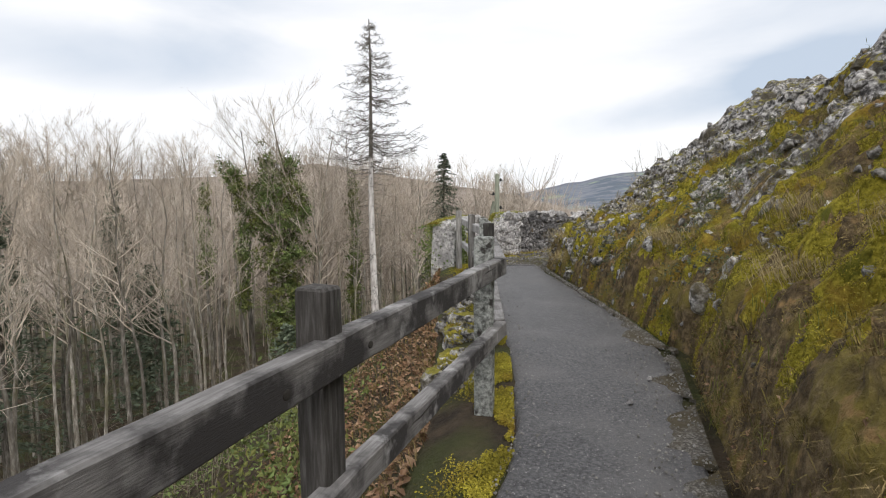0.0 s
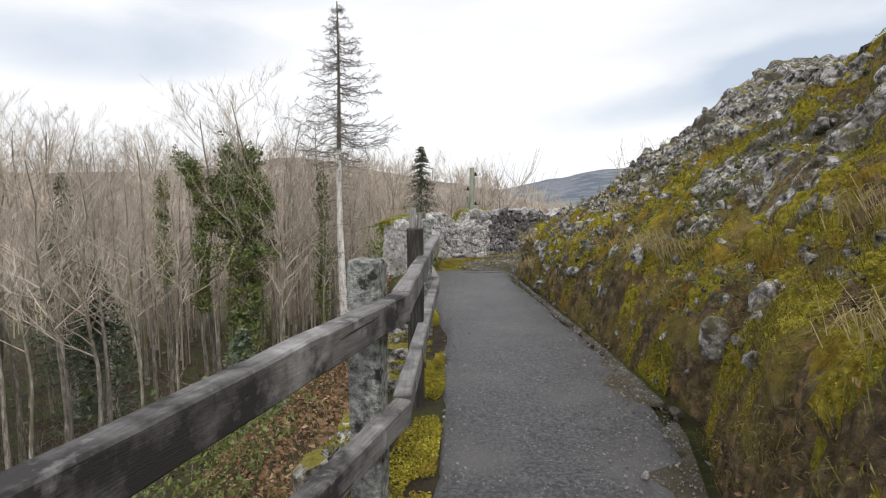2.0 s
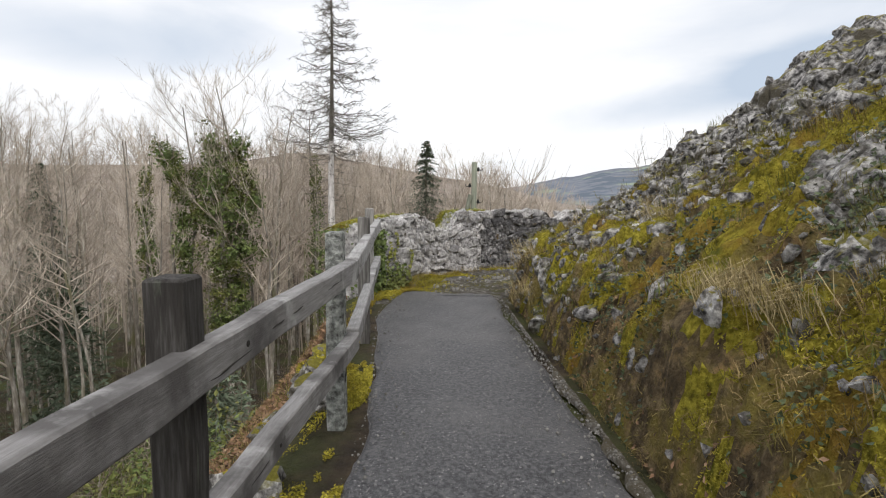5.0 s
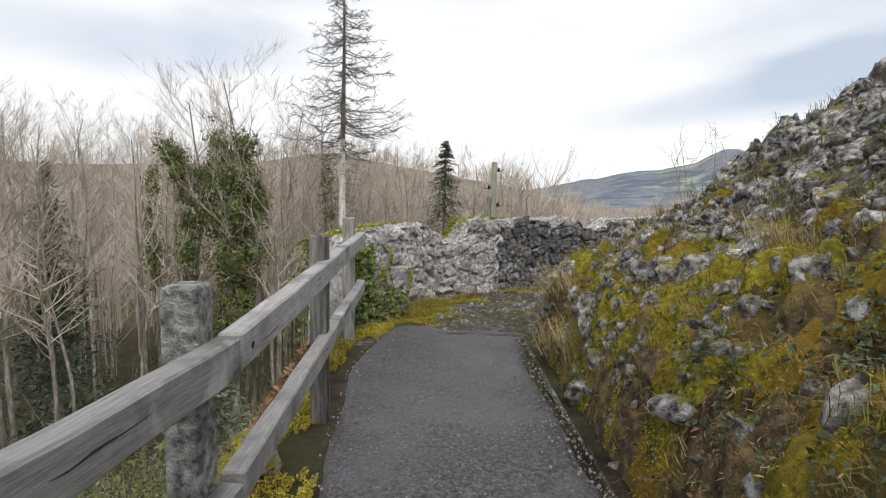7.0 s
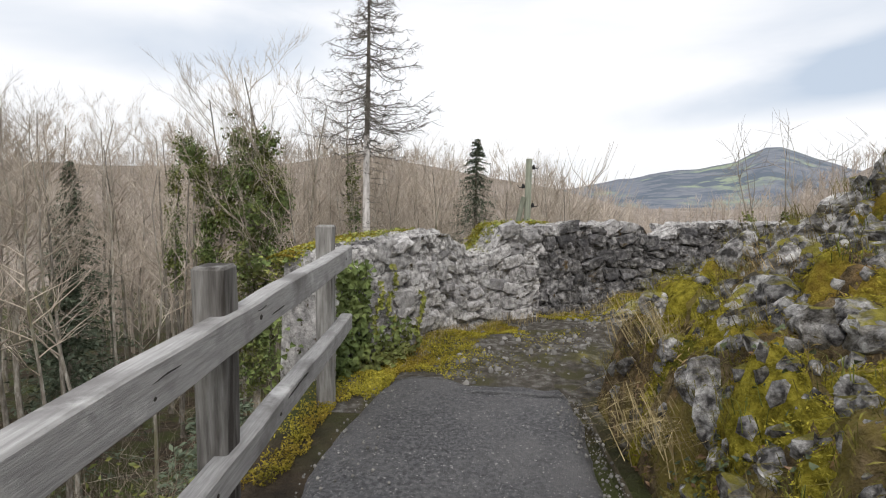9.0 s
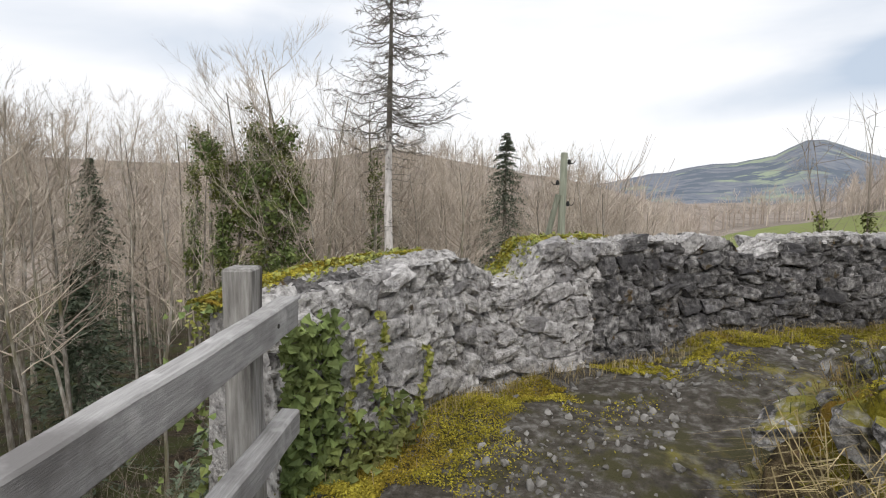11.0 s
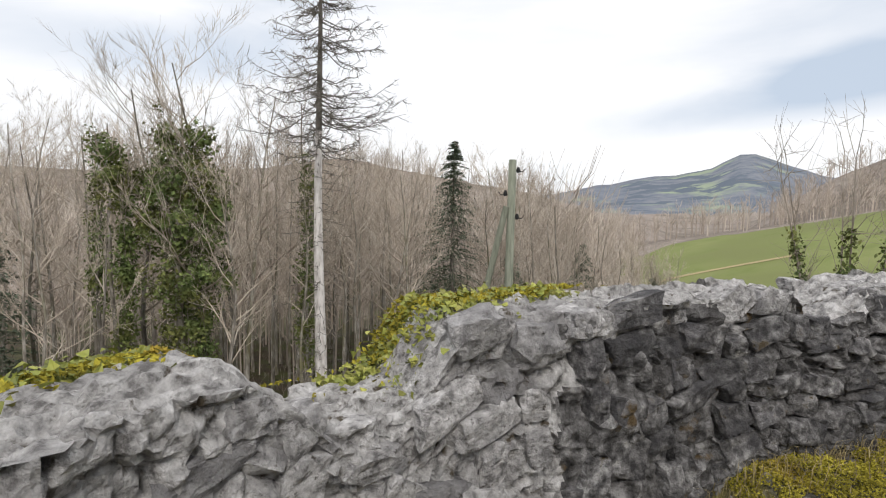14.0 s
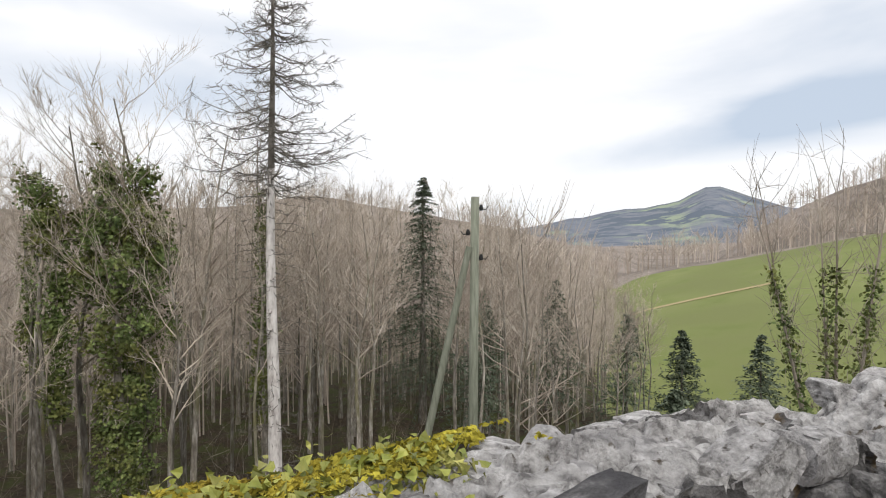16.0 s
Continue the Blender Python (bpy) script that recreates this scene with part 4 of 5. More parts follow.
ivy_tree(-9.1, 29.8, 5.2, 0.2, 0.0, [(-0.5, 4.0, 0.32, 0.7), (-0.35, 3.1, 0.5, 0.6), (0.75, 3.5, 0.42, 0.85), (0.5, 2.4, 0.95, 0.9), (-0.65, 2.0, 0.75, 0.7), (0.2, 0.7, 1.35, 1.1), (1.25, 1.4, 0.5, 0.8), (-1.0, 0.6, 0.7, 0.6),
                                     (0.3, -1.2, 1.2, 1.3), (0.2, -3.4, 0.9, 1.5), (0.2, -5.6, 0.8, 1.5), (-1.75, 1.75, 0.45, 0.25), (-1.4, 2.2, 0.25, 0.25)], 17000, "bare tree thickly clad in dark ivy")
ivy_tree(-10.9, 29.2, 4.2, 0.13, -0.6, [(-0.85, 3.55, 0.22, 0.25), (-0.5, 3.1, 0.36, 0.42), (-0.1, 2.4, 0.3, 0.5), (0.05, 1.2, 0.24, 0.8), (0.1, -0.6, 0.2, 1.2), (0.0, -2.8, 0.22, 1.4)], 4200, "slender leaning tree clad in dark ivy")
ivy_tree(-5.6, 33.5, 3.4, 0.13, 0.1, [(0.05, 2.4, 0.16, 0.9), (0.0, 0.6, 0.2, 1.1), (0.0, -1.6, 0.25, 1.4), (0.0, -4.0, 0.3, 1.4)], 2600, "bare tree with an ivy-clad trunk")
ivy_tree(-14.5, 33, 3.4, 0.14, 0.2, [(0.1, 2.2, 0.2, 0.9), (0.0, 0.3, 0.25, 1.1), (0.0, -2.0, 0.3, 1.4)], 2200, "bare tree with an ivy-clad trunk")
for x, y, top, kind in ((-8.5, 30.6, 7.9, 0), (-11.2, 31, 7.0, 1), (-5.7, 33.9, 7.2, 2), (-7.6, 31.6, 7.0, 3), (-16.5, 24, 5.4, 0), (-13.5, 22.5, 5.2, 2)):
    place_tree(kind, x, y, top, 40 * kind)

# utility pole with its brace
pz = float(ground_z(2.5, 26.0)) - 0.2
pole = empty("utility_pole", pose(2.5, 26.0, pz))
tagged(pole, "weathered greenish timber utility pole with raking brace", "utility pole")
T = Tubes()
hh = 2.85 - pz
T.tube([np.array([0, 0, 0]), np.array([0.0, 0, hh * 0.5]), np.array([0.03, 0, hh]), np.array([0.03, 0, hh + 0.01])], [0.15, 0.13, 0.11, 0.001], 12)
T.make("post", pole_m, pole)
T = Tubes()
T.tube([np.array([-2.4, -0.3, 0]), np.array([-1.2, -0.2, (hh - 1.3) * 0.52]), np.array([-0.12, -0.1, hh - 1.3])], [0.12, 0.105, 0.09], 10)
T.make("brace", pole_m, pole)
for side, drop in ((1, 0.3), (-1, 0.95), (1, 1.6)):
    T = Tubes()
    e = np.array([0.12 * side + 0.02, 0, hh - drop])
    T.tube([e - np.array([0.1 * side, 0, 0]), e + np.array([0.18 * side, 0, -0.03]), e + np.array([0.24 * side, 0, 0.06])], [0.018, 0.016, 0.014], 5)
    T.tube([e + np.array([0.05 * side, 0, -0.06]), e + np.array([0.05 * side, 0, 0.02]), e + np.array([0.05 * side, 0, 0.10])], [0.045, 0.06, 0.03], 8)
    T.make("insulator", black_m, pole, "dark porcelain insulator on a bracket")

# ---- more planting: ivy shrub beyond the wall, small firs, far woods ----
def ivied_shrub(x, y, top, label):
    z = float(ground_z(x, y)) - 0.1
    tall = top - z
    root = empty("ivied_shrub_tree", pose(x, y, z))
    tagged(root, label, "tree")
    C, I = Tubes(), Tubes()
    for k in range(7):
        a = rng.uniform(0, 2 * math.pi)
        out = rng.uniform(0.08, 0.28) * tall * 0.9
        line = [np.array([math.cos(a) * out * f ** 1.2, math.sin(a) * out * f ** 1.2, tall * f * rng.uniform(0.92, 1.0)]) for f in (0, 0.25, 0.5, 0.75, 1)]
        C.tube(line, [0.07, 0.055, 0.035, 0.018, 0.005], 5)
        for j in range(22):
            f = rng.uniform(0.35, 1) * 4
            i = min(int(f), 3)
            s = line[i] + (line[i + 1] - line[i]) * (f - i)
            e = rng.normal(size=3) * 0.35 + np.array([0, 0, 0.6])
            e *= rng.uniform(0.6, 1.5)
            C.tube([s, s + e * 0.5, s + e + rng.normal(size=3) * 0.12], [0.009, 0.006, 0.003], 3)
            for q in range(5):
                w = s + e * rng.uniform(0.3, 0.95)
                C.tube([w, w + rng.normal(size=3) * 0.25 + np.array([0, 0, 0.2])], [0.004, 0.002], 3)
        for j in range(720):
            f = rng.uniform(0.0, 0.8) * 4
            i = min(int(f), 3)
            s = line[i] + (line[i + 1] - line[i]) * (f - i)
            I.leaf(s + rng.normal(size=3) * (0.13 - 0.02 * f), rng.uniform(0.06, 0.12), rng)
    C.make("crown", twig_m, root)
    I.make("ivy", ivy_m, root, "green ivy climbing the stems")


ivied_shrub(9.4, 22.3, 3.2, "bare multi-stemmed tree with ivy on its stems")
for x, y, top in ((19.3, 42, -3.6), (15.7, 43.8, -3.6), (-13, 24, -1.0), (-6.5, 22, -3.4)):
    fir("fir_tree", x, y, top, 3.0, "small dark green fir on the slope")


def gather(name, shapes_, spots_, turns, scales, mat):
    """One mesh of many turned and scaled copies of a few shapes."""
    V, F_, at = [], [], 0
    for k, (spot, a, size) in enumerate(zip(spots_, turns, scales)):
        v, f_ = shapes_[k % len(shapes_)]
        c, s = math.cos(a), math.sin(a)
        w = v * size
        V.append(np.column_stack([w[:, 0] * c - w[:, 1] * s, w[:, 0] * s + w[:, 1] * c, w[:, 2]]) + spot)
        F_.append(f_ + at)
        at += len(v)
    return mesh_object(name, np.concatenate(V).tolist(), np.concatenate(F_).tolist(), mat, None, False)


def wood(name, count, where, height, label, seed, limbs=11):
    """Far leafless trees, too many to count."""
    r_ = np.random.default_rng(seed)
    spots_ = []
    while len(spots_) < count:
        spot = where(r_)
        if spot is not None:
            spots_.append(spot)
    spots_ = np.array(spots_)
    spots_ = np.column_stack([spots_, ground_z(spots_[:, 0], spots_[:, 1])])
    far_ = float(np.median(np.hypot(spots_[:, 0], spots_[:, 1])))
    thick = 0.0055 * min(height, 9) * (0.6 + far_ / 120) / height
    shapes_ = []
    for q in range(16):
        T = Tubes()
        top = np.array([r_.normal() * 0.03, 0, 1.0])
        T.tube([np.zeros(3), top], [thick * 1.3, thick * 0.4], 3)
        for k in range(limbs):
            f = r_.uniform(0.25, 0.95)
            a = r_.uniform(0, 2 * math.pi)
            l = 0.42 * (1.1 - f * 0.6)
            s = top * f
            m = s + np.array([math.cos(a) * l * 0.5, math.sin(a) * l * 0.5, l * 0.45])
            T.tube([s, m, m + np.array([math.cos(a) * l * 0.25, math.sin(a) * l * 0.25, l * 0.6])], [thick * 0.55, thick * 0.4, thick * 0.2], 3)
        shapes_.append((np.array(T.v), np.array(T.f)))
    ob = gather(name, shapes_, spots_, r_.uniform(0, 6.28, count), height * r_.uniform(0.6, 1.15, count), far_twig)
    return tagged(ob, label, "woodland", kind="stuff")


def ring(lo, hi, r0, r1, keep=lambda az, r: True):
    def where(r_):
        az, r = r_.uniform(lo, hi), r0 + (r1 - r0) * r_.uniform() ** 0.7
        if not keep(az, r):
            return None
        return 1.8 + r * math.sin(radians(az)), 11.7 + r * math.cos(radians(az))
    return where


wood("far_woodland_trees", 1500, ring(-62, 17, 55, 330), 7, "grey brown leafless woodland covering the hillsides", 3)
wood("middle_woodland_trees", 300, ring(-42, 13, 36, 80, lambda az, r: not -3.6 < az < -0.6), 14, "leafless trees in the middle of the wood", 8, 30)
wood("valley_trees", 420, ring(4, 17, 45, 160), 6, "leafless trees in the valley bottom", 4)
wood("hedgerow_trees", 260, ring(14, 52, 178, 230), 10, "row of leafless trees behind the meadow", 6)
wood("hill_trees", 450, ring(28, 60, 220, 330), 10, "leafless trees on the far hill", 7)

# pale track across the meadow
track = []
for az in np.arange(17.5, 31, 0.4):
    r0 = 112 + 1.2 * (az - 18)
    for d in (-0.9, 0.9):
        x, y = 1.8 + (r0 + d) * math.sin(radians(az)), 11.7 + (r0 + d) * math.cos(radians(az))
        track.append((x, y, float(ground_z(x, y)) + 0.08))
ob = mesh_object("track", track, [(2 * i, 2 * i + 2, 2 * i + 3, 2 * i + 1) for i in range(len(track) // 2 - 1)], straw_m)
tagged(ob, "pale earth track across the meadow", "track", kind="structure")

# thickets on the slope below the fence
def thicket(name, count, where, tall, label, seed, mat=brush_m, thick=0.011, fork=4):
    r_ = np.random.default_rng(seed)
    shapes_ = []
    for q in range(40):
        T = Tubes()
        bend = r_.normal(size=2) * 0.22
        line = [np.array([bend[0] * f * f, bend[1] * f * f, f * (1 - 0.15 * f)]) for f in (0, 0.35, 0.7, 1)]
        w = thick / tall * r_.uniform(0.6, 1.5)
        T.tube(line, [w, w * 0.8, w * 0.55, w * 0.25], 3)
        for j in range(fork):
            f = r_.uniform(0.3, 0.95) * 3
            i = min(int(f), 2)
            s = line[i] + (line[i + 1] - line[i]) * (f - i)
            e = r_.normal(size=3) * 0.22 + np.array([0, 0, 0.15])
            T.tube([s, s + e * 0.5 + r_.normal(size=3) * 0.03, s + e], [w * 0.5, w * 0.4, w * 0.2], 3)
        shapes_.append((np.array(T.v), np.array(T.f)))
    spots_ = np.array([where(r_) for _ in range(count)])
    spots_ = np.column_stack([spots_, ground_z(spots_[:, 0], spots_[:, 1]) - 0.05])
    ob = gather(name, shapes_, spots_, r_.uniform(0, 6.28, count), tall * r_.uniform(0.45, 1.2, count), mat)
    return tagged(ob, label, "undergrowth", kind="stuff")


def slope_left(r_):
    y = r_.uniform(2, 26)
    return -3.5 - 15 * r_.uniform(), y


def slope_front(r_):
    az, r = r_.uniform(-60, 20), r_.uniform(14, 60)
    return 1.0 + r * math.sin(radians(az)), 11.4 + r * math.cos(radians(az))


thicket("brushwood", 900, slope_left, 2.1, "tangled leafless brushwood on the slope", 11, thick=0.009, fork=5)
thicket("saplings", 700, slope_front, 3.2, "thin leafless saplings on the slope", 12, thick=0.011, fork=7)

# green undergrowth and fallen leaves on the slope
r_ = np.random.default_rng(15)


def ground_spots(n, where, lift=0.0):
    P = np.array([where(r_) for _ in range(n)])
    return np.column_stack([P, ground_z(P[:, 0], P[:, 1]) + lift * r_.uniform(0, 1, n)])


near_slope = lambda q: (lambda y: (float(np.interp(y, [-2, 3.39, 10.2], [-2.0, 0.05, 0.1])) - 0.2 - 3.2 * q.uniform() ** 1.4, y))(q.uniform(0, 12))
P = ground_spots(9000, near_slope, 0.08)
ob = scatter("fallen_leaves", P, np.tile((0.3, 0, 1.0), (len(P), 1)), r_.uniform(0.05, 0.10, len(P)), dead_leaf_m, r_)
tagged(ob, "brown fallen leaves on the slope", "leaves", kind="stuff")
centres = ground_spots(60, lambda q: (-1.5 - 9 * q.uniform(), q.uniform(2, 20)), 0.6)
P = np.concatenate([c + r_.normal(size=(420, 3)) * (0.45, 0.45, 0.5) for c in centres])
ob = scatter("evergreen_undergrowth", P, r_.normal(size=(len(P), 3)), r_.uniform(0.05, 0.11, len(P)), ivy_m, r_)
tagged(ob, "green bramble and ivy undergrowth on the slope", "undergrowth", kind="stuff")
P = ground_spots(7000, near_slope)
ob = blades("slope_grass", P, r_.uniform(0.08, 0.25, len(P)), (-0.3, 0, -0.1), 0.003, thatch_m, r_)
tagged(ob, "dry grass on the slope below the fence", "grass", kind="stuff")

# ---- moss, grass, ivy and leaves on the bank ----
r_ = np.random.default_rng(21)


def bank_spots(n, y0=0.5, y1=11.5, s1=3.2, power=1.0):
    y = r_.uniform(y0, y1, n)
    s = s1 * r_.uniform(0.02, 1, n) ** power
    x, z = bank_surface(s, y)
    x2, z2 = bank_surface(s + 0.05, y)
    x3, z3 = bank_surface(s, y + 0.05)
    N = np.column_stack([-(z2 - z) / 0.05, -(z3 - z) / 0.05, np.ones(n)])
    N /= np.linalg.norm(N, axis=1, keepdims=True)
    return np.column_stack([x, y, z]), N, s


P, N, s = bank_spots(420000, 0.6, 12.0, 3.2, 1.25)
mossy = (cushions(P[:, 0], P[:, 1])[1] > 0.07) & (rockiness(P[:, 0], P[:, 1], s) + 0.25 * fbm(P[:, 0] * 5, P[:, 1] * 5, 3, 71) < 0.46)
P, N = P[mossy], N[mossy]
ob = scatter("moss", P + N * r_.uniform(0, 0.018, (len(P), 1)), N, r_.uniform(0.008, 0.02, len(P)), moss_m, r_, tilt=1.1, aspect=0.4)
tagged(ob, "thick yellow green moss over the bank", "moss", kind="stuff")

P, N, s = bank_spots(110000, 0.6, 12.0, 3.2, 1.1)
keep = (rockiness(P[:, 0], P[:, 1], s) + 0.3 * fbm(P[:, 0] * 5, P[:, 1] * 5, 2, 95) < 0.7) & (cushions(P[:, 0], P[:, 1])[1] < 0.16)
P, N = P[keep], N[keep]
ob = scatter("thatch", P + N * r_.uniform(0, 0.02, (len(P), 1)), N, r_.uniform(0.02, 0.05, len(P)), thatch_m, r_, tilt=0.9, aspect=0.14)
tagged(ob, "brown matted dead grass between the moss", "grass", kind="stuff")

C, N, s = bank_spots(700, 0.6, 11.0, 2.6, 1.6)
P = np.repeat(C, 26, 0) + r_.normal(size=(len(C) * 26, 3)) * 0.035
ob = blades("dry_grass_tufts", P, r_.uniform(0.06, 0.2, len(P)), (-0.6, 0, -0.5), 0.0018, thatch_m, r_)
tagged(ob, "brown dry grass tufts hanging from the bank", "grass", kind="stuff")
C = np.array([(*[float(v) for v in (bank_surface(np.array(a), np.array(b))[0],)], b, float(bank_surface(np.array(a), np.array(b))[1])) for a, b in ((0.55, 6.0), (0.5, 6.35), (0.3, 9.8), (0.2, 9.3), (1.1, 8.3), (0.9, 4.2), (0.6, 3.3), (1.0, 2.6))])
P = np.repeat(C, 170, 0) + r_.normal(size=(len(C) * 170, 3)) * (0.10, 0.13, 0.04)
ob = blades("long_dry_grass", P, r_.uniform(0.2, 0.42, len(P)), (-0.7, 0, -0.5), 0.0022, straw_m, r_)
tagged(ob, "long tufts of dry grass hanging over the path edge", "grass", kind="stuff")
C, N, s = bank_spots(150, 0.6, 11.0, 2.8, 1.0)
P = np.repeat(C, 22, 0) + r_.normal(size=(len(C) * 22, 3)) * 0.04
ob = blades("green_grass_tufts", P, r_.uniform(0.06, 0.18, len(P)), (-0.3, 0, -0.1), 0.0022, grass_m, r_)
tagged(ob, "short green grass tufts between moss and rock", "grass", kind="stuff")

# dark ivy patches
for a, b, wide, n in ((0.75, 6.1, 0.22, 260), (1.5, 6.6, 0.3, 380), (0.3, 7.6, 0.22, 300), (0.25, 6.9, 0.2, 260), (0.35, 5.5, 0.2, 200), (0.75, 7.3, 0.16, 340), (2.3, 7.2, 0.3, 300), (0.2, 9.0, 0.2, 220), (0.45, 4.9, 0.16, 160), (1.1, 6.4, 0.2, 420)):
    y = b + r_.normal(size=n) * wide
    s = np.clip(a + r_.normal(size=n) * wide * 0.7, 0.05, 5)
    x, z = bank_surface(s, y)
    P = np.column_stack([x, y, z + r_.uniform(0.0, 0.07, n)])
    ob = scatter("ivy_patch", P, np.tile((-0.5, -0.3, 0.9), (n, 1)), r_.uniform(0.016, 0.032, n), dark_ivy, r_, aspect=0.9, lobed=True)
    tagged(ob, "patch of dark green ivy on the mossy bank", "ivy", group="ivy patches on the bank", kind="stuff")

y = r_.uniform(0.5, 10.5, 1500)
s = np.abs(r_.normal(size=1500)) * 0.16
x, z = bank_surface(s, y)
ob = scatter("dead_leaves", np.column_stack([x, y, z + 0.015]), np.tile((-0.3, 0, 1.0), (1500, 1)), r_.uniform(0.02, 0.045, 1500), dead_leaf_m, r_, tilt=0.5)
tagged(ob, "brown dead leaves along the foot of the bank", "leaves", kind="stuff")

# gravel margin of the path
gy_ = np.arange(-4, 10.3, 0.05)
wide = np.interp(gy_, [0, 2, 3.5, 4.5, 6, 8, 10.3], [0.22, 0.2, 0.22, 0.22, 0.09, 0.02, 0.01])
us_ = np.linspace(0, 1, 7)
GY, GU = np.meshgrid(gy_, us_, indexing="ij")
GX = along(RIGHT, GY) + 0.04 - (wide[:, None] * (1 + 1.1 * fbm(GY * 3.3, GY * 0, 5, 17))) * (1 - GU)
GZ = path_z(GY) + 0.014 + 0.008 * fbm(GX * 9, GY * 9, 2, 18)
GZ[:, 0] -= 0.03
verts, faces = grid_mesh(GX, GY, GZ)
margin = mesh_object("gravel_margin", verts, faces, gravel)
tagged(margin, "pale gritty gravel margin along the path", "path edge", kind="structure")
n = 4200
y = r_.uniform(0.6, 10.3, n)
x = along(RIGHT, y) + 0.03 - np.abs(r_.normal(size=n)) * np.interp(y, [0, 4.5, 8], [0.22, 0.22, 0.08])
left = r_.uniform(size=n) < 0.25
x = np.where(left, along(LEFT, y) + np.abs(r_.normal(size=n)) * 0.12, x)
T = Tubes()
for a, b in zip(x, y):
    w = 0.002 + 0.007 * r_.uniform() ** 4
    c = np.array([a, b, float(path_z(b)) + 0.02])
    T.tube([c - (0, 0, w), c + (w * 0.3, 0, 0), c + (0, 0, w * 0.9)], [w * 0.8, w * 1.2, w * 0.3], 5)
ob = T.make("loose_grit", grit_m, None, "", False)
tagged(ob, "loose pale grit along the path edges", "gravel", kind="stuff")

# moss strip and growth along the fence side of the path
n = 90000
y = r_.uniform(0.6, 11.2, n)
x = along(LEFT, np.minimum(y, 10.5)) + 0.02 - np.abs(r_.normal(size=n)) * 0.16
keep = fbm(x * 4, y * 2.2, 4, 33) > np.interp(y, [4.5, 6.5], [-0.2, 0.1])
x, y = x[keep], y[keep]
P = np.column_stack([x, y, np.maximum(ground_z(x, y), path_z(y) - 0.5) + r_.uniform(0.0, 0.035, len(x))])
ob = scatter("moss_verge", P, np.tile((0, 0, 1.0), (len(P), 1)), r_.uniform(0.009, 0.02, len(P)), moss_m, r_, tilt=0.9)
tagged(ob, "strip of green moss along the fence foot", "moss", kind="stuff")

# moss on the terrace along the wall's foot
n = 80000
u = r_.uniform(0.1, WALL_LENGTH - 1.5, n)
out = np.abs(r_.normal(size=n)) * 0.3
cen = np.array([wall_at(a)[0] - wall_at(a)[2] * 0 for a in np.linspace(0, WALL_LENGTH, 120)])
nor = np.array([wall_at(a)[2] for a in np.linspace(0, WALL_LENGTH, 120)])
ui = np.linspace(0, WALL_LENGTH, 120)
x = np.interp(u, ui, cen[:, 0]) - np.interp(u, ui, nor[:, 0]) * out
y = np.interp(u, ui, cen[:, 1]) - np.interp(u, ui, nor[:, 1]) * out
keep = (fbm(x * 3, y * 3, 4, 37) > -0.1) & (y > 10.6)
x, y = x[keep], y[keep]
P = np.column_stack([x, y, ground_z(x, y) + r_.uniform(0, 0.025, len(x))])
ob = scatter("terrace_moss", P, np.tile((0, 0, 1.0), (len(P), 1)), r_.uniform(0.008, 0.018, len(P)), moss_m, r_, tilt=0.8)
tagged(ob, "green moss on the ground at the wall foot", "moss", kind="stuff")
n = 1500
u = r_.uniform(0.3, WALL_LENGTH - 2, n)
x = np.interp(u, ui, cen[:, 0]) - np.interp(u, ui, nor[:, 0]) * np.abs(r_.normal(size=n)) * 0.12
y = np.interp(u, ui, cen[:, 1]) - np.interp(u, ui, nor[:, 1]) * np.abs(r_.normal(size=n)) * 0.12
ob = blades("wall_foot_grass", np.column_stack([x, y, ground_z(x, y)]), r_.uniform(0.05, 0.16, n), (0, -0.3, 0), 0.002, straw_m, r_)
tagged(ob, "dry grass at the foot of the wall", "grass", kind="stuff")

# ivy over the wall's end and along its outer top edge
def wall_point(u, w, z):
    c, d, nn = wall_at(u)
    return c[0] + nn[0] * w, c[1] + nn[1] * w, z


pts = [wall_point(r_.uniform(-0.05, 0.34), -0.02 - abs(r_.normal()) * 0.03, r_.uniform(0.25, 1.05)) for _ in range(620)]
ob = scatter("ivy_on_wall", np.array(pts), np.tile((0.6, -0.7, 0.3), (620, 1)), r_.uniform(0.035, 0.065, 620), ivy_m, r_, aspect=0.8, lobed=True)
tagged(ob, "green ivy hanging over the broken end of the wall", "ivy", kind="stuff")
pts = [(r_.normal() * 0.2 - 0.05, 11.2 + r_.normal() * 0.25, 0.5 + r_.normal() * 0.42) for _ in range(2600)]
pts = [(min(a, 0.3), b, min(c, 1.1 - 0.2 * abs(a))) for a, b, c in pts]
ob = scatter("ivy_mass", np.array(pts), np.tile((0.3, -0.8, 0.4), (2600, 1)), r_.uniform(0.03, 0.058, 2600), ivy_m, r_, aspect=0.8, lobed=True)
tagged(ob, "mass of green ivy behind the last fence post", "ivy", kind="stuff")
pts = [wall_point(r_.uniform(0.3, 0.8), -0.06 - abs(r_.normal()) * 0.05, 0.28 + abs(r_.normal()) * 0.13) for _ in range(260)]
ob = scatter("ivy_at_wall_foot", np.array(pts), np.tile((0.6, -0.7, 0.4), (260, 1)), r_.uniform(0.03, 0.06, 260), ivy_m, r_, aspect=0.8, lobed=True)
tagged(ob, "green ivy leaves at the foot of the wall", "ivy", kind="stuff")
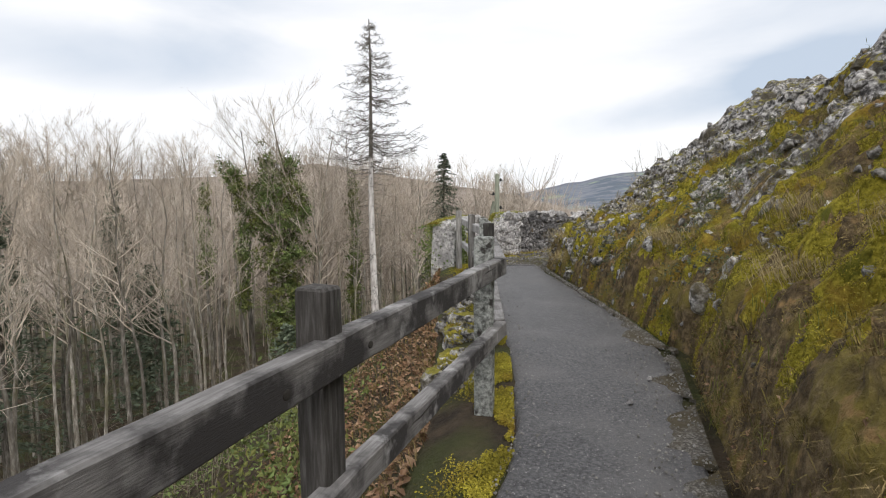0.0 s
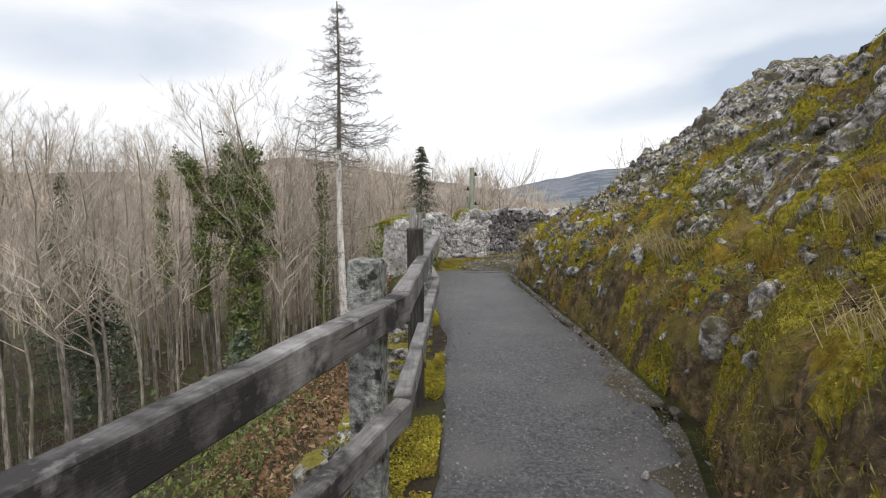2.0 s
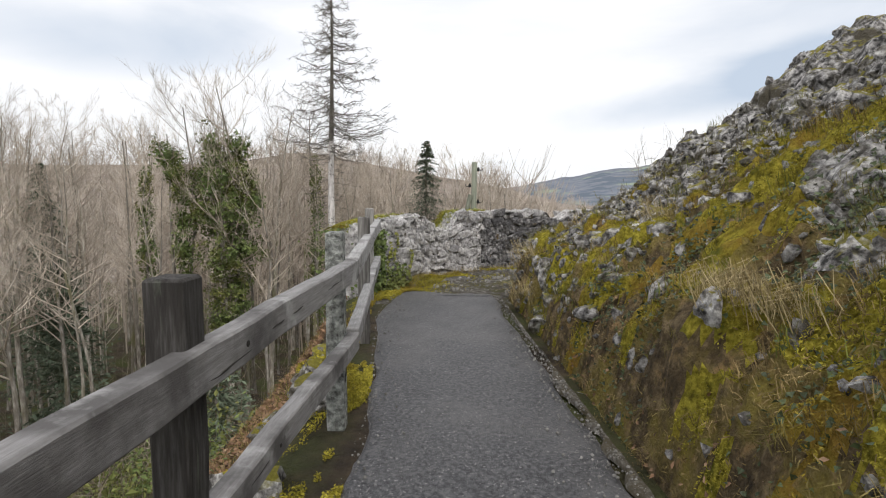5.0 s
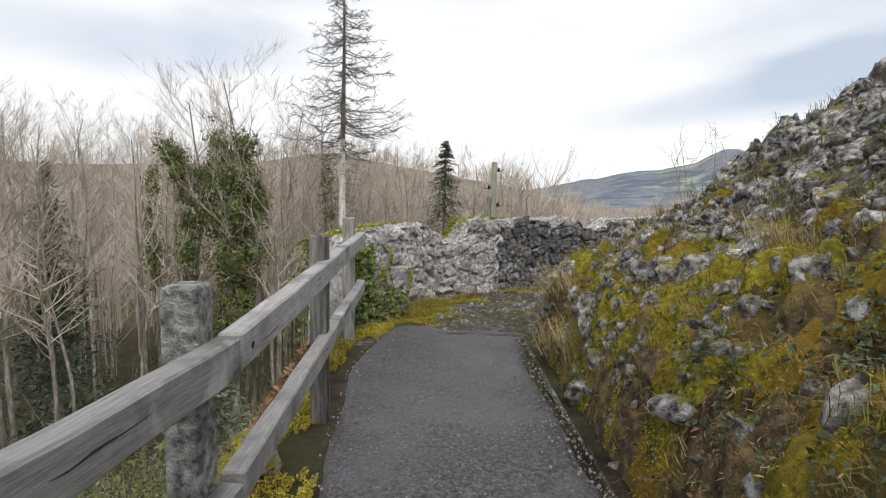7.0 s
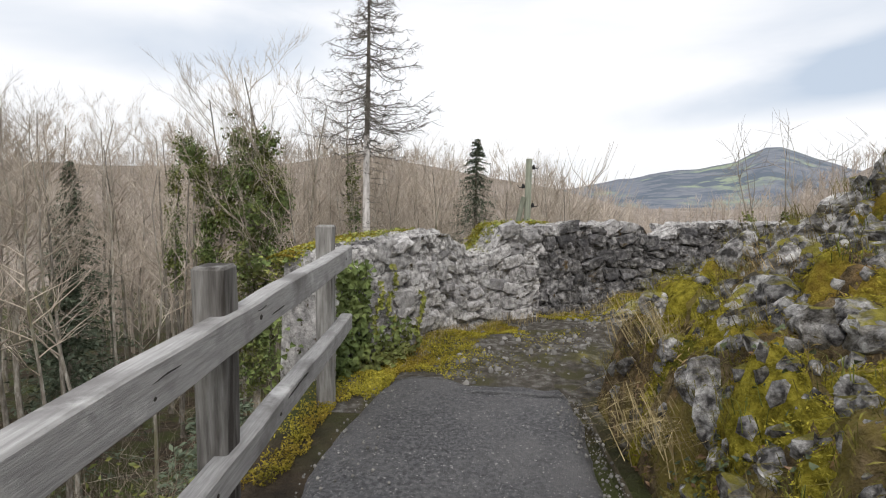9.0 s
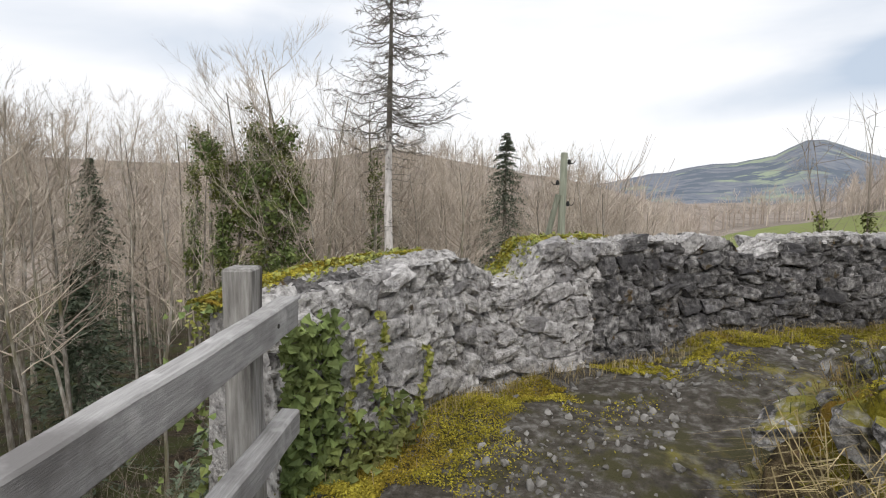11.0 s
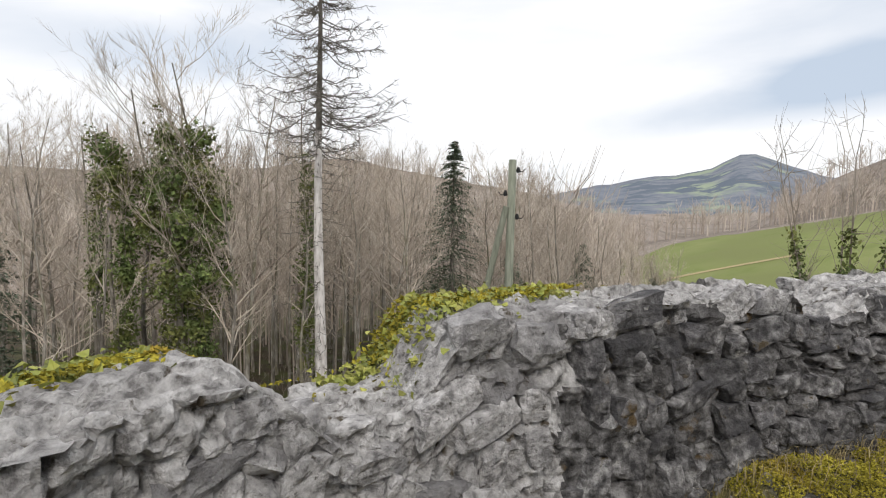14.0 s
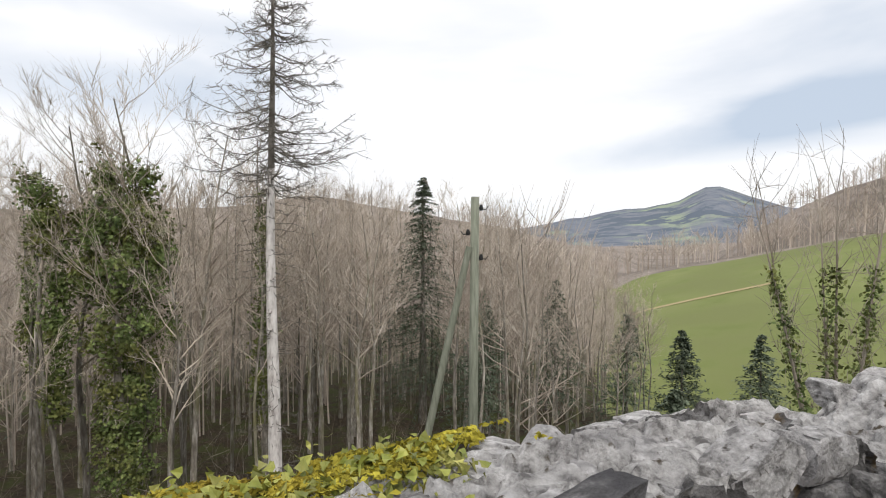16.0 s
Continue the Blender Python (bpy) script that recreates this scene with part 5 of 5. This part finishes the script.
for u0, u1, w0, n, lab in ((-0.1, 1.5, 0.5, 2600, "pale green ivy along the outer top edge of the wall"), (1.95, 2.95, 0.52, 2600, "yellow green ivy growing over the wall top"), (2.05, 2.5, 0.36, 700, "yellow green ivy in the gap of the wall")):
    u = r_.uniform(u0, u1, n)
    w = w0 + r_.normal(size=n) * 0.09
    z = np.array([float(wall_top(a)) for a in u]) + r_.normal(size=n) * 0.02 - 0.012 - 0.25 * np.maximum(w - 0.52, 0) / 0.1 * r_.uniform(0, 1, n)
    pts = np.array([wall_point(a, b, c) for a, b, c in zip(u, w, z)])
    ob = scatter("wall_top_ivy", pts, np.tile((0.1, -0.4, 0.9), (n, 1)), r_.uniform(0.016, 0.034, n), ivy_yellow, r_, aspect=0.8, lobed=True)
    tagged(ob, lab, "ivy", kind="stuff")
n = 9000
u = r_.uniform(-0.1, 3.2, n)
w = 0.5 + r_.normal(size=n) * 0.07
keep = fbm(u * 3, w * 3, 3, 77) > -0.3
u, w = u[keep], w[keep]
pts = np.array([wall_point(a, b, float(wall_top(a)) + 0.012 - 0.4 * max(b - 0.56, 0)) for a, b in zip(u, w)])
ob = scatter("wall_top_moss", pts, np.tile((0, 0, 1.0), (len(pts), 1)), r_.uniform(0.012, 0.03, len(pts)), moss_m, r_, tilt=0.8)
tagged(ob, "bright green moss on the wall top", "moss", kind="stuff")
pts = []
for u0, z0 in ((0.62, 1.0), (1.0, 0.75), (0.45, 0.9)):
    for k in range(90):
        f = r_.uniform()
        pts.append(wall_point(u0 + 0.05 * math.sin(f * 9) + r_.normal() * 0.015, -0.045, z0 - 0.6 * f))
ob = scatter("ivy_trails", np.array(pts), np.tile((0.6, -0.7, 0.3), (len(pts), 1)), r_.uniform(0.025, 0.05, len(pts)), ivy_yellow, r_, aspect=0.8, lobed=True)
tagged(ob, "thin ivy trails creeping up the wall face", "ivy", kind="stuff")

# ---- stones and rocks, piece by piece ----
def stone_mesh(name, rng_, mat, cuts, rough_, detail=2, block=False):
    """An angular stone: a ball cut flat by random planes, with a rough skin."""
    bm = bmesh.new()
    bmesh.ops.create_icosphere(bm, subdivisions=detail, radius=1.25)
    off = Vector(rng_.uniform(-50, 50, 3))
    planes = [(Vector(rng_.normal(size=3)).normalized(), rng_.uniform(0.55, 0.9)) for _ in range(cuts)]
    if block:
        planes = [(Vector(p) + Vector(rng_.normal(size=3)) * 0.13, rng_.uniform(0.66, 0.8)) for p in ((1, 0, 0), (-1, 0, 0), (0, 1, 0), (0, -1, 0), (0, 0, 1), (0, 0, -1))]
        planes = [(p.normalized(), d) for p, d in planes] + [(Vector(rng_.normal(size=3)).normalized(), rng_.uniform(0.8, 1.0)) for _ in range(cuts)]
    for v in bm.verts:
        for nrm, d in planes:
            over = v.co.dot(nrm) - d
            if over > 0:
                v.co -= nrm * over
        v.co += rough_ * noise.noise_vector(v.co * 2.2 + off) + 0.5 * rough_ * noise.noise_vector(v.co * 6.5 + off)
    me = bpy.data.meshes.new(name)
    bm.to_mesh(me)
    bm.free()
    me.materials.append(mat)
    return me


WALL_STONES = [stone_mesh("stone", r_, wall_m, 7, 0.14, 3, True) for _ in range(12)]
TOP_STONES = [stone_mesh("stone", r_, wall_m, 9, 0.13, 3, True) for _ in range(12)]
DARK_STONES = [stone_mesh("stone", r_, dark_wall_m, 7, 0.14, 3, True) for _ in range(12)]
moss_spots = []
BANK_ROCKS = [stone_mesh("rock", r_, rock_m, 9, 0.16, 3) for _ in range(16)]


def piece(name, me, parent, m):
    ob = new(name, me)
    ob.parent = parent
    ob.matrix_basis = m
    return ob


count = 0
for k in range(7):
    u = r_.uniform(0.0, 0.15)
    while u < WALL_LENGTH - 1.0:
        w = r_.uniform(0.09, 0.30)
        c, d, nn = wall_at(u + w / 2)
        foot = float(ground_z(c[0], c[1] - 0.05)) - 0.02
        top = float(wall_top(u + w / 2))
        h = (top - foot) / 7
        z = foot + h * (k + 0.5) + r_.normal() * 0.03
        if r_.uniform() < 0.8 and z < top - 0.03 and count < 195:
            back = 0.05 + 0.06 * (z - foot) - r_.uniform(0, 0.03)
            turn = math.degrees(math.atan2(d[1], d[0]))
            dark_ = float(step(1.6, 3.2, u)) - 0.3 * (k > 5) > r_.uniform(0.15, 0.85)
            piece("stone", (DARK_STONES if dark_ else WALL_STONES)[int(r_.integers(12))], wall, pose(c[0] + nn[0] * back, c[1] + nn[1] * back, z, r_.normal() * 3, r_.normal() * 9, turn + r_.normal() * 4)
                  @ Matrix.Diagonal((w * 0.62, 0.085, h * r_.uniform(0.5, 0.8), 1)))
            count += 1
        u += w * r_.uniform(1.0, 1.15)
for k in range(4):
    u = r_.uniform(0.0, 0.2)
    while u < 5.2:
        w = r_.uniform(0.10, 0.24)
        c, d, nn = wall_at(u + w / 2)
        back = 0.15 + 0.115 * k + r_.normal() * 0.015
        turn = math.degrees(math.atan2(d[1], d[0]))
        if r_.uniform() < 0.8 and abs(float(wall_top(u)) - float(wall_top(u + w))) < 0.07:
            piece("stone", TOP_STONES[int(r_.integers(12))], wall, pose(c[0] + nn[0] * back, c[1] + nn[1] * back, float(wall_top(u + w / 2)) - 0.07 + r_.normal() * 0.010, r_.normal() * 5, r_.normal() * 5, turn + r_.normal() * 15)
                  @ Matrix.Diagonal((w * 0.66, 0.085, 0.062, 1)))
        u += w * r_.uniform(1.0, 1.25)

for k in range(280):
    if k < 70:
        s, y, size = r_.uniform(2.2, 4.4), r_.uniform(6.5, 11.5), r_.uniform(0.07, 0.17)
    elif k < 150:
        s, y, size = r_.uniform(0.1, 1.5), r_.uniform(8.4, 11.0), r_.uniform(0.05, 0.13)
    else:
        s, y, size = r_.uniform(0.2, 3.0), r_.uniform(2.2, 11.0), r_.uniform(0.04, 0.11)
    if y < 5.5:
        size *= 0.6
    x, z = bank_surface(np.array(s), np.array(y))
    piece("rock", BANK_ROCKS[int(r_.integers(16))], bank, pose(float(x), y, float(z) - 0.3 * size, r_.normal() * 25, r_.normal() * 25 - 20, r_.uniform(0, 360))
          @ Matrix.Diagonal((size * r_.uniform(0.8, 1.5), size * r_.uniform(0.7, 1.2), size * r_.uniform(0.6, 0.9), 1)))
# outcrops that stand out
for s, y, a, b, c in ((0.30, 4.75, 0.09, 0.10, 0.15), (0.47, 4.55, 0.10, 0.09, 0.14), (0.95, 5.0, 0.07, 0.08, 0.18), (1.08, 5.25, 0.10, 0.09, 0.07), (1.0, 8.6, 0.13, 0.16, 0.09), (0.35, 10.35, 0.17, 0.12, 0.08),
                      (0.75, 10.3, 0.18, 0.15, 0.09), (0.7, 9.4, 0.11, 0.10, 0.09), (0.45, 7.0, 0.06, 0.06, 0.12), (0.35, 6.3, 0.06, 0.08, 0.15), (1.15, 7.4, 0.09, 0.10, 0.10), (1.3, 8.0, 0.12, 0.1, 0.1)):
    x, z = bank_surface(np.array(s), np.array(y))
    piece("rock", BANK_ROCKS[int(r_.integers(16))], bank, pose(float(x), y, float(z) - 0.1 * c, r_.normal() * 12, r_.normal() * 12, r_.uniform(0, 360)) @ Matrix.Diagonal((a, b, c, 1)))
# mossy boulders along the outer rim below the fence
for k in range(26):
    y = r_.uniform(3.9, 8.2)
    x = float(np.interp(y, [p[1] for p in POSTS], [p[0] for p in POSTS])) - r_.uniform(0.12, 0.42)
    size = r_.uniform(0.09, 0.2)
    ob = new("mossy_boulder", BANK_ROCKS[int(r_.integers(16))])
    ob.matrix_basis = pose(x, y, float(ground_z(x, y)) + 0.1 * size, r_.normal() * 20, r_.normal() * 20, r_.uniform(0, 360)) @ Matrix.Diagonal((size, size * 1.2, size * 0.8, 1))
    tagged(ob, "moss-covered boulder on the rim below the fence", "boulder", group="mossy boulders below the fence")
    n = 240
    a = r_.normal(size=(n, 3))
    a[:, 2] = np.abs(a[:, 2])
    a /= np.linalg.norm(a, axis=1, keepdims=True)
    moss_spots.append(a * (size * 0.85, size * 1.0, size * 0.7) + (x, y, float(ground_z(x, y)) + 0.1 * size))
P = np.concatenate(moss_spots)
ob = scatter("boulder_moss", P, np.tile((0, 0, 1.0), (len(P), 1)), r_.uniform(0.015, 0.035, len(P)), moss_m, r_, tilt=0.8)
tagged(ob, "yellow green moss over the rim boulders", "moss", kind="stuff")
# smaller stones past counting
small = [stone_mesh("small", r_, rock_m, 7, 0.15, 1) for _ in range(6)]
shapes = [np.array([v.co for v in me.vertices]) for me in small]
tris = [np.array([p.vertices[:] for p in me.polygons]) for me in small]
V, F, at = [], [], 0
for k in range(1500):
    s, y = 3.6 * r_.uniform() , r_.uniform(4.0, 11.4)
    if k % 2:
        s, y = 0.1 + 2.2 * r_.uniform(), r_.uniform(7.6, 11.2)
    x, z = bank_surface(np.array(s), np.array(y))
    q = int(r_.integers(6))
    size = r_.uniform(0.018, 0.055) * (1 + 0.8 * (s > 2.2))
    turn = np.array(Euler(r_.uniform(0, 6.3, 3)).to_matrix())
    V.append((shapes[q] * (1.2, 0.9, 0.7)) @ turn.T * size + (float(x), y, float(z)))
    F.append(tris[q] + at)
    at += len(shapes[q])
ob = mesh_object("rubble", np.concatenate(V).tolist(), np.concatenate(F).tolist(), rock_m, bank, False)
tagged(ob, kind="stuff")
V, F, at = [], [], 0
for k in range(1700):
    x, y = r_.uniform(0.6, 4.2), r_.uniform(10.5, 13.0)
    if x > float(bank_edge(y)) or float(fbm(np.array(x * 1.7), np.array(y * 1.7), 3, 55)) < -0.35:
        continue
    q = int(r_.integers(6))
    size = 0.008 + 0.03 * r_.uniform() ** 3
    turn = np.array(Euler(r_.uniform(0, 6.3, 3)).to_matrix())
    V.append((shapes[q] * (1.2, 0.9, 0.6)) @ turn.T * size + (x, y, float(ground_z(x, y))))
    F.append(tris[q] + at)
    at += len(shapes[q])
ob = mesh_object("terrace_rubble", np.concatenate(V).tolist(), np.concatenate(F).tolist(), grit_m, None, False)
tagged(ob, "grey stone chippings scattered on the terrace", "gravel", kind="stuff")
for me in small:
    bpy.data.meshes.remove(me)
for x, y in ((1.25, 3.6), (1.55, 4.05)):
    ob = new("loose_stone", WALL_STONES[3])
    ob.matrix_basis = pose(x, y, float(path_z(y)) + 0.028, 10, 0, 40) @ Matrix.Diagonal((0.028, 0.02, 0.018, 1))
    tagged(ob, "small pale stone lying on the asphalt path", "stone", group="loose stones on the path")
